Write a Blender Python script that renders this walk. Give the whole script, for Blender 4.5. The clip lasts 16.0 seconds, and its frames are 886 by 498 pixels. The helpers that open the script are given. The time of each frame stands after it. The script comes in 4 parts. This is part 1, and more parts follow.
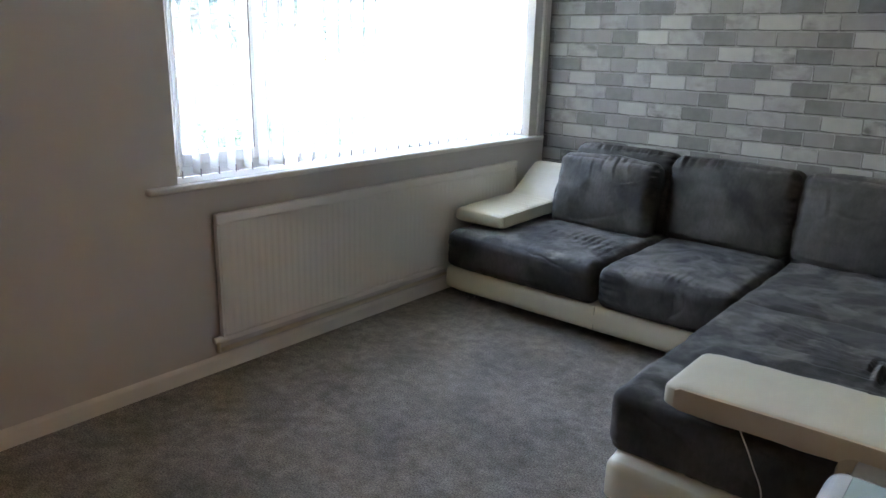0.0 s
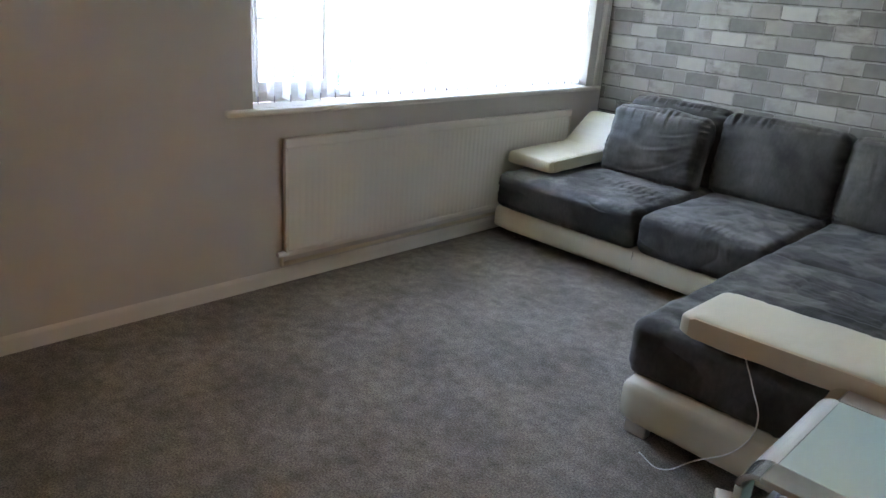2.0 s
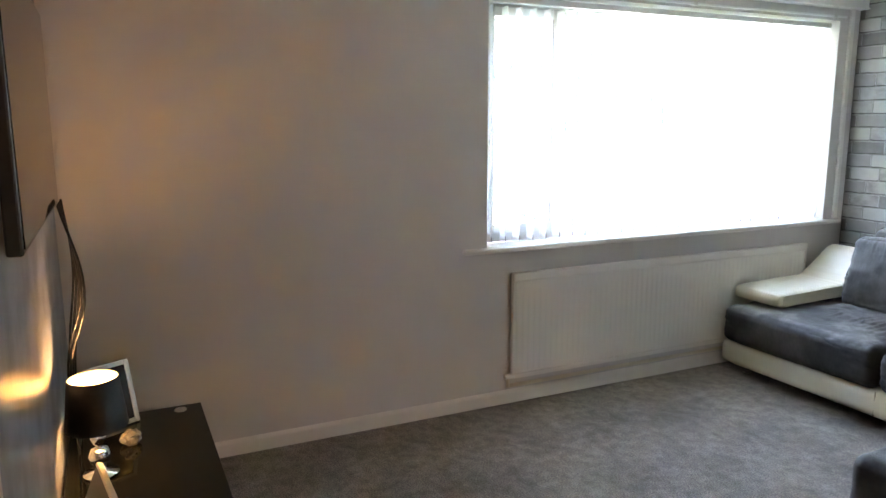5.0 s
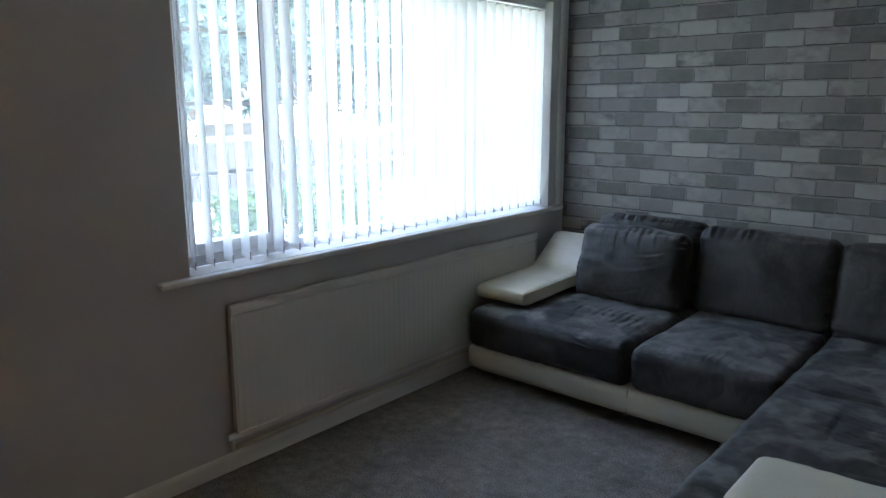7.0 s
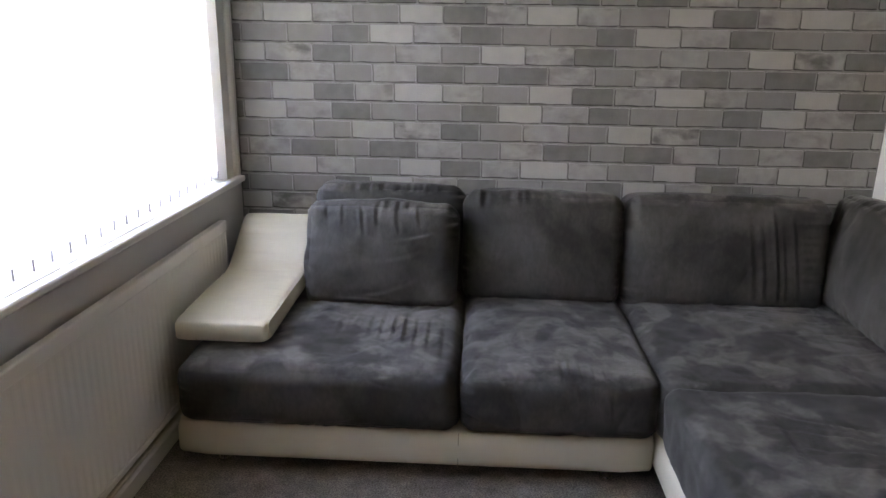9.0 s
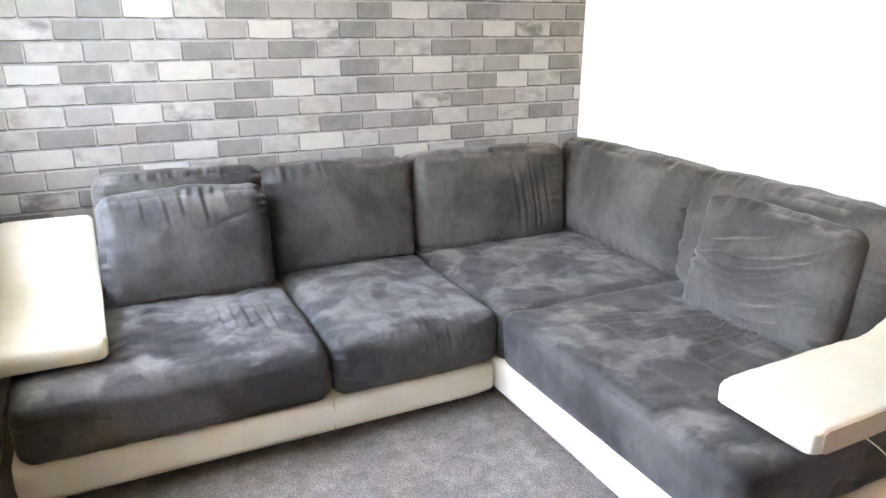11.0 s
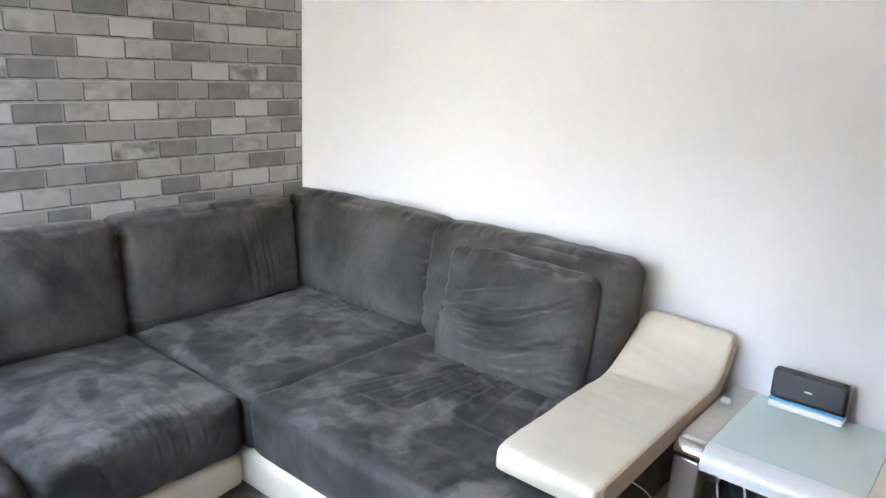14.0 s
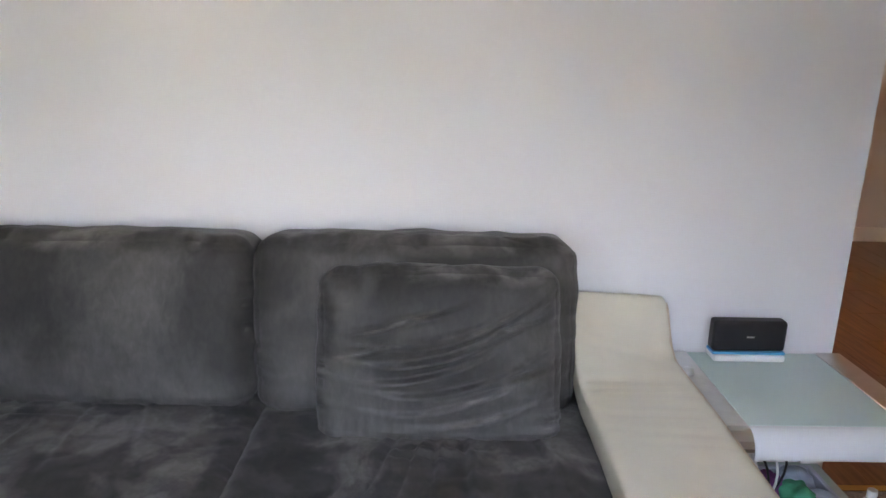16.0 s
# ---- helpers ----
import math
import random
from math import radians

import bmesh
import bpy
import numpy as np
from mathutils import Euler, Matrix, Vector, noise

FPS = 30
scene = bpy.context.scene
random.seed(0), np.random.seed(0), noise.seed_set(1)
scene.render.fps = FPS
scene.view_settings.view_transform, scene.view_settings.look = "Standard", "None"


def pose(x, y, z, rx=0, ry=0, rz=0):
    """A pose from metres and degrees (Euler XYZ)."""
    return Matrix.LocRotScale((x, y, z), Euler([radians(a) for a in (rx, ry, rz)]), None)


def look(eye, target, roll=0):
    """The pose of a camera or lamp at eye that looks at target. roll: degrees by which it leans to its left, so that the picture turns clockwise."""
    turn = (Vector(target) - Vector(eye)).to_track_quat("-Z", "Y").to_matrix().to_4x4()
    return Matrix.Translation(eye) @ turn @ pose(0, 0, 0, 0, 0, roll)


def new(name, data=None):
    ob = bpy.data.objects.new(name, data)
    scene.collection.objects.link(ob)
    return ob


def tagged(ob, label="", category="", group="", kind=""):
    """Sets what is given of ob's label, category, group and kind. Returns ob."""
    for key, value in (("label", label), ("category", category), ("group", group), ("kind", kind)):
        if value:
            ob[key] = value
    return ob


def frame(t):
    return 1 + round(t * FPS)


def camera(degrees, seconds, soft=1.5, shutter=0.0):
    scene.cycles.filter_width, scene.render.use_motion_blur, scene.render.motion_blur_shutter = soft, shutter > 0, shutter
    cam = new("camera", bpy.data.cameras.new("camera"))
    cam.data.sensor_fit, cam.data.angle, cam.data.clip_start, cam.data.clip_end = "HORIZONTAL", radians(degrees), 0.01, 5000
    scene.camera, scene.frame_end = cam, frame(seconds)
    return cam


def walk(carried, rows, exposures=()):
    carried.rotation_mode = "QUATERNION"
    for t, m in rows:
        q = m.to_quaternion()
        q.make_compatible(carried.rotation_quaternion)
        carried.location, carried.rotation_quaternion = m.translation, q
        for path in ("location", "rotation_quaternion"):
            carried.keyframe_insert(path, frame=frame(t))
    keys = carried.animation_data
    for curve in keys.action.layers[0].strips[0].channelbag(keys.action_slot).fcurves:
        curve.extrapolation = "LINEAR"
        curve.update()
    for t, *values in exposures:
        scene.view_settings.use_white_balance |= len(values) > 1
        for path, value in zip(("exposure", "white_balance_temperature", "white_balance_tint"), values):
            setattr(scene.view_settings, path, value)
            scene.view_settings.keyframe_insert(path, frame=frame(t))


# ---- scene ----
cam = camera(63.9, 16.0)
PATH = [
    (0, (2.78, 0.078, 1.511), (1.546, 1.553, 0.959), 1.5),
    (0.5, (2.79, 0.0, 1.499), (1.566, 1.48, 0.948), 2.9),
    (1, (2.802, -0.045, 1.502), (1.584, 1.432, 0.926), 3.4),
    (1.5, (2.84, -0.058, 1.497), (1.572, 1.36, 0.876), 3.6),
    (2, (2.978, -0.09, 1.5), (1.667, 1.254, 0.812), 4.2),
    (2.5, (3.172, -0.18, 1.5), (1.787, 1.078, 0.793), 4.3),
    (3, (3.262, -0.273, 1.518), (1.776, 0.88, 0.839), 3.6),
    (3.5, (3.296, -0.338, 1.545), (1.661, 0.635, 0.932), 2.6),
    (5.8, (3.359, -0.058, 1.612), (1.582, 0.82, 1.344), -0.6),
    (6, (3.295, -0.024, 1.64), (1.583, 0.963, 1.334), -1.0),
    (6.5, (2.94, 0.038, 1.638), (1.433, 1.306, 1.284), -0.8),
    (7, (2.631, 0.177, 1.603), (1.346, 1.657, 1.202), -0.1),
    (7.5, (2.28, 0.366, 1.592), (1.212, 1.995, 1.139), 0.7),
    (8, (1.885, 0.522, 1.525), (1.086, 2.297, 1.065), 1.6),
    (8.5, (1.563, 0.814, 1.524), (1.088, 2.687, 1.006), 1.5),
    (9, (1.187, 1.027, 1.547), (1.096, 2.947, 0.993), 1.0),
    (9.5, (0.907, 1.105, 1.551), (1.173, 2.999, 0.967), 0.8),
    (10, (0.715, 1.186, 1.53), (1.27, 3.005, 0.912), 0.3),
    (12.5, (0.369, 0.718, 1.631), (1.416, 2.325, 1.063), 1.9),
    (13, (0.402, 0.755, 1.625), (1.575, 2.28, 1.08), 2.2),
    (13.5, (0.469, 0.944, 1.611), (1.805, 2.334, 1.08), 2.5),
    (14, (0.52, 1.32, 1.606), (2.013, 2.548, 1.094), 2.8),
    (14.5, (0.591, 1.664, 1.571), (2.205, 2.725, 1.053), 3.0),
    (15, (0.645, 2.082, 1.501), (2.405, 2.899, 1.014), 3.3),
    (15.5, (0.689, 2.454, 1.482), (2.57, 2.943, 1.01), 2.1),
    (16, (0.896, 2.774, 1.45), (2.823, 2.738, 0.915), 1.3),
]
EXPOSURES = ((0.0, 5.33, 7050, 21), (1.0, 5.36, 7050, 20), (2.0, 5.62, 7050, 20), (2.5, 5.64, 7050, 20), (3.5, 6.15, 7100, 20), (5.8, 5.65, 6700, 20), (6.4, 4.85, 6450, 20), (7.0, 4.33, 6400, 18), (8.0, 4.08, 6950, 24), (8.5, 4.35, 7600, 30), (9.0, 5.35, 7800, 31), (9.5, 6.55, 7700, 30), (10.0, 7.08, 7650, 28), (12.5, 7.06, 7650, 30), (13.5, 6.6, 7500, 29), (14.0, 6.22, 7350, 27), (15.0, 5.78, 7400, 30), (16.0, 5.45, 7450, 31))
BLIND_TURN = 84
walk(cam, [(t, look(eye, target, roll)) for t, eye, target, roll in PATH], EXPOSURES)

# ---- world and light ----
world = bpy.data.worlds.new("world")
scene.world = world
world.use_nodes = True
wn = world.node_tree
sky = wn.nodes.new("ShaderNodeTexSky")
sky.sky_type, sky.sun_disc = "NISHITA", False
sky.sun_elevation, sky.sun_rotation = radians(50), radians(60)
sky.air_density, sky.dust_density = 1.6, 3.0
wn.links.new(sky.outputs[0], wn.nodes["Background"].inputs[0])
wn.nodes["Background"].inputs[1].default_value = 0.15
sun = new("sun", bpy.data.lights.new("sun", "SUN"))
sun.data.energy, sun.data.angle, sun.data.color = 0.5, radians(12), (1, 0.96, 0.9)
sun.matrix_world = look((10, 5, 14), (-3, 2, 0))

# ---- materials ----
def mat(name, col, rough=0.6, metal=0.0, vary=0.0, scale=6.0, bump=0.0, bscale=80.0, trans=0.0, spec=0.5, sheen=0.0, obj_vary=0.0, detail=4.0, coat=0.0):
    m = bpy.data.materials.new(name)
    m.use_nodes = True
    nt = m.node_tree
    b = nt.nodes["Principled BSDF"]
    b.inputs["Roughness"].default_value = rough
    b.inputs["Metallic"].default_value = metal
    b.inputs["Specular IOR Level"].default_value = spec
    b.inputs["Transmission Weight"].default_value = trans
    b.inputs["Sheen Weight"].default_value = sheen
    b.inputs["Coat Weight"].default_value = coat
    col = (*col, 1)
    b.inputs["Base Color"].default_value = col
    tc = nt.nodes.new("ShaderNodeTexCoord")
    src = tc.outputs["Object"]
    if obj_vary:
        info = nt.nodes.new("ShaderNodeObjectInfo")
        add = nt.nodes.new("ShaderNodeVectorMath")
        mul = nt.nodes.new("ShaderNodeMath")
        mul.operation, mul.inputs[1].default_value = "MULTIPLY", 37.0
        nt.links.new(info.outputs["Random"], mul.inputs[0])
        nt.links.new(src, add.inputs[0])
        nt.links.new(mul.outputs[0], add.inputs[1])
        src = add.outputs[0]
    if vary:
        n = nt.nodes.new("ShaderNodeTexNoise")
        n.inputs["Scale"].default_value, n.inputs["Detail"].default_value = scale, detail
        nt.links.new(src, n.inputs["Vector"])
        r = nt.nodes.new("ShaderNodeValToRGB")
        r.color_ramp.elements[0].position, r.color_ramp.elements[1].position = 0.32, 0.68
        r.color_ramp.elements[0].color = (*[c * (1 - vary) for c in col[:3]], 1)
        r.color_ramp.elements[1].color = (*[min(1, c * (1 + vary)) for c in col[:3]], 1)
        nt.links.new(n.outputs["Fac"], r.inputs[0])
        out = r.outputs[0]
        if obj_vary:
            hs = nt.nodes.new("ShaderNodeHueSaturation")
            mr = nt.nodes.new("ShaderNodeMapRange")
            mr.inputs[3].default_value, mr.inputs[4].default_value = 1 - obj_vary, 1 + obj_vary
            nt.links.new(info.outputs["Random"], mr.inputs[0])
            nt.links.new(mr.outputs[0], hs.inputs["Value"])
            nt.links.new(out, hs.inputs["Color"])
            out = hs.outputs[0]
        nt.links.new(out, b.inputs["Base Color"])
    if bump:
        n2 = nt.nodes.new("ShaderNodeTexNoise")
        n2.inputs["Scale"].default_value, n2.inputs["Detail"].default_value = bscale, 3
        nt.links.new(src, n2.inputs["Vector"])
        bp = nt.nodes.new("ShaderNodeBump")
        bp.inputs["Strength"].default_value, bp.inputs["Distance"].default_value = bump, 0.004
        nt.links.new(n2.outputs["Fac"], bp.inputs["Height"])
        nt.links.new(bp.outputs[0], b.inputs["Normal"])
    return m


PAINT = mat("warm_white_wall_paint", (0.60, 0.575, 0.55), 0.75, vary=0.03, scale=1.5, bump=0.12, bscale=220)
PAINT2 = mat("white_wall_paint", (0.71, 0.70, 0.70), 0.7, vary=0.025, scale=1.2, bump=0.12, bscale=220)
CEIL = mat("ceiling_paint", (0.74, 0.73, 0.71), 0.8, vary=0.02, scale=2, bump=0.2, bscale=120)
GLOSS = mat("white_gloss_paint", (0.74, 0.71, 0.66), 0.35, vary=0.03, scale=4, bump=0.04, bscale=30)
UPVC = mat("white_upvc", (0.8, 0.81, 0.82), 0.3, vary=0.02, scale=5)
RADM = mat("radiator_enamel", (0.74, 0.71, 0.66), 0.4, vary=0.03, scale=3, bump=0.05, bscale=60)
MORTAR = mat("wallpaper_joint_grey", (0.26, 0.255, 0.246), 0.8, vary=0.25, scale=20, bump=0.3, bscale=200)
def printed_brick(name, col, vary, smudge):
    """A printed paper brick: soft mottle and, on some, dark cracks that run along it."""
    m = mat(name, col, 0.62, spec=0.35, vary=vary, scale=16, bump=0.25, bscale=120, obj_vary=0.05, detail=7)
    nt = m.node_tree
    b = nt.nodes["Principled BSDF"]
    if smudge:
        was = b.inputs["Base Color"].links[0].from_socket
        tc, mp, n, r, mx = (nt.nodes.new(k) for k in ("ShaderNodeNewGeometry", "ShaderNodeMapping", "ShaderNodeTexNoise", "ShaderNodeValToRGB", "ShaderNodeMix"))
        mp.inputs["Scale"].default_value = (9, 9, 15)
        n.inputs["Scale"].default_value, n.inputs["Detail"].default_value, n.inputs["Distortion"].default_value = 1.0, 7, 0.25
        r.color_ramp.elements[0].position, r.color_ramp.elements[1].position = 0.33, 0.50
        k = 1 - smudge
        r.color_ramp.elements[0].color = (k, k, k, 1)
        mx.data_type, mx.blend_type = "RGBA", "MULTIPLY"
        mx.inputs["Factor"].default_value = 1.0
        nt.links.new(tc.outputs["Position"], mp.inputs[0])
        nt.links.new(mp.outputs[0], n.inputs["Vector"])
        nt.links.new(n.outputs["Fac"], r.inputs[0])
        nt.links.new(was, mx.inputs["A"])
        nt.links.new(r.outputs[0], mx.inputs["B"])
        nt.links.new(mx.outputs["Result"], b.inputs["Base Color"])
    return m


BRICKS = {
    "P": printed_brick("brick_pale", (0.41, 0.402, 0.386), 0.05, 0.0),
    "L": printed_brick("brick_light_mottled", (0.34, 0.333, 0.319), 0.12, 0.3),
    "M": printed_brick("brick_mid_grey", (0.265, 0.26, 0.249), 0.07, 0.0),
    "D": printed_brick("brick_dark_grey", (0.19, 0.187, 0.18), 0.12, 0.12),
    "S": printed_brick("brick_streaked", (0.34, 0.333, 0.319), 0.2, 0.55),
}
CREAM = mat("cream_leather", (0.66, 0.605, 0.475), 0.38, vary=0.05, scale=5, bump=0.12, bscale=180)
METAL = mat("brushed_silver", (0.62, 0.60, 0.57), 0.3, metal=0.9, vary=0.05, scale=30)
CHROME = mat("chrome", (0.8, 0.8, 0.8), 0.08, metal=1.0)
BLACK = mat("black_plastic", (0.012, 0.012, 0.014), 0.35, vary=0.2, scale=8)
BLACKGLASS = mat("black_glass", (0.005, 0.005, 0.004), 0.04, vary=0.1, scale=3, spec=0.35)
RED = mat("red_gloss_panel", (0.12, 0.008, 0.008), 0.12, vary=0.05, scale=3)
BRASS = mat("polished_brass", (0.75, 0.5, 0.16), 0.2, metal=1.0)
WHITEP = mat("white_plastic", (0.78, 0.78, 0.76), 0.35, vary=0.02, scale=6)
BLUEP = mat("blue_strip_plastic", (0.05, 0.35, 0.62), 0.3)
LIP = mat("white_frosted_edge", (0.66, 0.67, 0.66), 0.25, vary=0.02, scale=4)
FROST = mat("frosted_glass_top", (0.55, 0.68, 0.64), 0.06, vary=0.02, scale=4, coat=0.5)
GREYPAPER = mat("grey_marbled_wallpaper", (0.2, 0.22, 0.26), 0.35, vary=0.5, scale=5, detail=8, bump=0.15, bscale=60)
SHADE = mat("black_satin_lampshade", (0.012, 0.012, 0.014), 0.5, vary=0.2, scale=60)


def velvet(name, col):
    """Brushed velour: nap stroked pale or dark in patches with crisp edges, and fine streaks within them. Upward faces
    are also coloured paler, for the light on them.
    """
    m = mat(name, col, 0.6, sheen=0.1, bump=0.3, bscale=420, spec=0.28)
    nt = m.node_tree
    b = nt.nodes["Principled BSDF"]
    b.inputs["Sheen Roughness"].default_value = 0.4
    b.inputs["Sheen Tint"].default_value = (1.0, 1.0, 1.0, 1)
    geo = nt.nodes.new("ShaderNodeNewGeometry")

    def layer(scale, detail, dist, p0, c0, p1, c1, stretch=(1, 1, 1)):
        mp = nt.nodes.new("ShaderNodeMapping")
        mp.inputs["Scale"].default_value = stretch
        n = nt.nodes.new("ShaderNodeTexNoise")
        n.inputs["Scale"].default_value, n.inputs["Detail"].default_value, n.inputs["Distortion"].default_value = scale, detail, dist
        r = nt.nodes.new("ShaderNodeMapRange")
        r.inputs[1].default_value, r.inputs[2].default_value, r.inputs[3].default_value, r.inputs[4].default_value = p0, p1, c0, c1
        nt.links.new(geo.outputs["Position"], mp.inputs[0])
        nt.links.new(mp.outputs[0], n.inputs["Vector"])
        nt.links.new(n.outputs["Fac"], r.inputs[0])
        return r.outputs[0]

    def times(p, q):
        k = nt.nodes.new("ShaderNodeMath")
        k.operation = "MULTIPLY"
        nt.links.new(p, k.inputs[0])
        nt.links.new(q, k.inputs[1])
        return k.outputs[0]

    big = layer(4.2, 9, 0.3, 0.46, 0.64, 0.54, 1.9, (1, 1, 1.3))
    mid = layer(9, 8, 0.8, 0.42, 0.7, 0.58, 1.25)
    fine = layer(60, 4, 0.6, 0.35, 0.88, 0.65, 1.12, (1, 1, 0.5))
    flat = times(times(big, mid), fine)
    upright = times(layer(3.2, 8, 0.3, 0.42, 0.5, 0.6, 1.2), fine)
    # Light by facing, put into the colour: upright faces darker, upward ones paler.
    sep = nt.nodes.new("ShaderNodeSeparateXYZ")
    nt.links.new(geo.outputs["Normal"], sep.inputs[0])
    up = nt.nodes.new("ShaderNodeMapRange")
    up.inputs[1].default_value, up.inputs[2].default_value = 0.6, 0.97
    nt.links.new(sep.outputs["Z"], up.inputs[0])
    nap = nt.nodes.new("ShaderNodeMix")
    nt.links.new(up.outputs[0], nap.inputs["Factor"])
    nt.links.new(upright, nap.inputs["A"])
    nt.links.new(flat, nap.inputs["B"])
    cc = nt.nodes.new("ShaderNodeCombineColor")
    for i in range(3):
        tn = nt.nodes.new("ShaderNodeMath")
        tn.operation, tn.inputs[1].default_value = "MULTIPLY", col[i]
        nt.links.new(nap.outputs["Result"], tn.inputs[0])
        nt.links.new(tn.outputs[0], cc.inputs[i])
    nt.links.new(cc.outputs[0], b.inputs["Base Color"])
    return m


VELVET = velvet("charcoal_velour", (0.0625, 0.0590, 0.0545))


def carpet_mat():
    m = mat("grey_twist_carpet", (0.14, 0.135, 0.13), 0.85, spec=0.2)
    nt = m.node_tree
    b = nt.nodes["Principled BSDF"]
    tc = nt.nodes.new("ShaderNodeTexCoord")
    cols = []
    for sc, a, z in ((150, 0.09, 0.37), (17, 0.74, 1.24), (3.0, 0.74, 1.22)):
        n = nt.nodes.new("ShaderNodeTexNoise")
        n.inputs["Scale"].default_value, n.inputs["Detail"].default_value, n.inputs["Roughness"].default_value = sc, 5, 0.65
        nt.links.new(tc.outputs["Object"], n.inputs["Vector"])
        r = nt.nodes.new("ShaderNodeMapRange")
        r.inputs[1].default_value, r.inputs[2].default_value = 0.32, 0.68
        r.inputs[3].default_value, r.inputs[4].default_value = a, z
        nt.links.new(n.outputs["Fac"], r.inputs[0])
        cols.append((n, r))
    m1 = nt.nodes.new("ShaderNodeMath")
    m1.operation = "MULTIPLY"
    m2 = nt.nodes.new("ShaderNodeMath")
    m2.operation = "MULTIPLY"
    nt.links.new(cols[0][1].outputs[0], m1.inputs[0])
    nt.links.new(cols[1][1].outputs[0], m1.inputs[1])
    nt.links.new(m1.outputs[0], m2.inputs[0])
    nt.links.new(cols[2][1].outputs[0], m2.inputs[1])
    cc = nt.nodes.new("ShaderNodeCombineColor")
    for i, tone in enumerate((1.11, 0.99, 0.86)):
        tn = nt.nodes.new("ShaderNodeMath")
        tn.operation, tn.inputs[1].default_value = "MULTIPLY", tone
        nt.links.new(m2.outputs[0], tn.inputs[0])
        nt.links.new(tn.outputs[0], cc.inputs[i])
    nt.links.new(cc.outputs[0], b.inputs["Base Color"])
    bp = nt.nodes.new("ShaderNodeBump")
    bp.inputs["Strength"].default_value, bp.inputs["Distance"].default_value = 0.8, 0.012
    nt.links.new(m1.outputs[0], bp.inputs["Height"])
    nt.links.new(bp.outputs[0], b.inputs["Normal"])
    return m


CARPET = carpet_mat()


def wood_mat(name, a, c, rough=0.3):
    m = mat(name, a, rough, obj_vary=0.0)
    nt = m.node_tree
    b = nt.nodes["Principled BSDF"]
    tc = nt.nodes.new("ShaderNodeTexCoord")
    mp = nt.nodes.new("ShaderNodeMapping")
    mp.inputs["Scale"].default_value = (2, 30, 10)
    n = nt.nodes.new("ShaderNodeTexNoise")
    n.inputs["Scale"].default_value, n.inputs["Detail"].default_value, n.inputs["Distortion"].default_value = 2.0, 7, 0.6
    r = nt.nodes.new("ShaderNodeValToRGB")
    r.color_ramp.elements[0].color, r.color_ramp.elements[1].color = (*a, 1), (*c, 1)
    r.color_ramp.elements[0].position, r.color_ramp.elements[1].position = 0.35, 0.7
    info = nt.nodes.new("ShaderNodeObjectInfo")
    add = nt.nodes.new("ShaderNodeVectorMath")
    nt.links.new(tc.outputs["Object"], add.inputs[0])
    nt.links.new(info.outputs["Random"], add.inputs[1])
    nt.links.new(add.outputs[0], mp.inputs[0])
    nt.links.new(mp.outputs[0], n.inputs[0])
    nt.links.new(n.outputs["Fac"], r.inputs[0])
    nt.links.new(r.outputs[0], b.inputs["Base Color"])
    return m


LAMINATE = wood_mat("red_brown_laminate", (0.12, 0.055, 0.027), (0.23, 0.11, 0.056))


def translucent_mat(name, col, fac):
    m = bpy.data.materials.new(name)
    m.use_nodes = True
    nt = m.node_tree
    nt.nodes.remove(nt.nodes["Principled BSDF"])
    d, t, mx = nt.nodes.new("ShaderNodeBsdfDiffuse"), nt.nodes.new("ShaderNodeBsdfTranslucent"), nt.nodes.new("ShaderNodeMixShader")
    d.inputs[0].default_value = t.inputs[0].default_value = (*col, 1)
    mx.inputs[0].default_value = fac
    nt.links.new(d.outputs[0], mx.inputs[1])
    nt.links.new(t.outputs[0], mx.inputs[2])
    nt.links.new(mx.outputs[0], nt.nodes["Material Output"].inputs[0])
    return m


SLAT = translucent_mat("white_blind_fabric", (0.84, 0.84, 0.83), 0.45)
LEAF = translucent_mat("leaf_green", (0.05, 0.1, 0.05), 0.25)
LEAF2 = translucent_mat("leaf_blue_green", (0.06, 0.105, 0.095), 0.25)


def glass_mat():
    m = bpy.data.materials.new("window_glass")
    m.use_nodes = True
    nt = m.node_tree
    nt.nodes.remove(nt.nodes["Principled BSDF"])
    t, g, mx = (nt.nodes.new(k) for k in ("ShaderNodeBsdfTransparent", "ShaderNodeBsdfGlossy", "ShaderNodeMixShader"))
    g.inputs["Roughness"].default_value = 0.02
    mx.inputs[0].default_value = 0.05
    nt.links.new(t.outputs[0], mx.inputs[1])
    nt.links.new(g.outputs[0], mx.inputs[2])
    # Glare over the view outside, put into the glass as a translucent white.
    veil, veil_mix = nt.nodes.new("ShaderNodeBsdfTranslucent"), nt.nodes.new("ShaderNodeMixShader")
    veil.inputs[0].default_value = (0.9, 0.95, 0.97, 1)
    veil_mix.inputs[0].default_value = 0.05
    nt.links.new(mx.outputs[0], veil_mix.inputs[1])
    nt.links.new(veil.outputs[0], veil_mix.inputs[2])
    nt.links.new(veil_mix.outputs[0], nt.nodes["Material Output"].inputs[0])
    return m


GLASS = glass_mat()


def glow(name, col, strength):
    m = bpy.data.materials.new(name)
    m.use_nodes = True
    b = m.node_tree.nodes["Principled BSDF"]
    b.inputs["Base Color"].default_value = (*col, 1)
    b.inputs["Emission Color"].default_value = (*col, 1)
    b.inputs["Emission Strength"].default_value = strength
    return m


# ---- mesh helpers ----
def part(name, bm, material, parent=None, label="", kind="", smooth=False):
    me = bpy.data.meshes.new(name)
    if smooth:
        for f in bm.faces:
            f.smooth = True
    bm.to_mesh(me)
    bm.free()
    me.materials.append(material)
    ob = new(name, me)
    if parent:
        ob.parent = parent
    return tagged(ob, label=label, kind=kind)


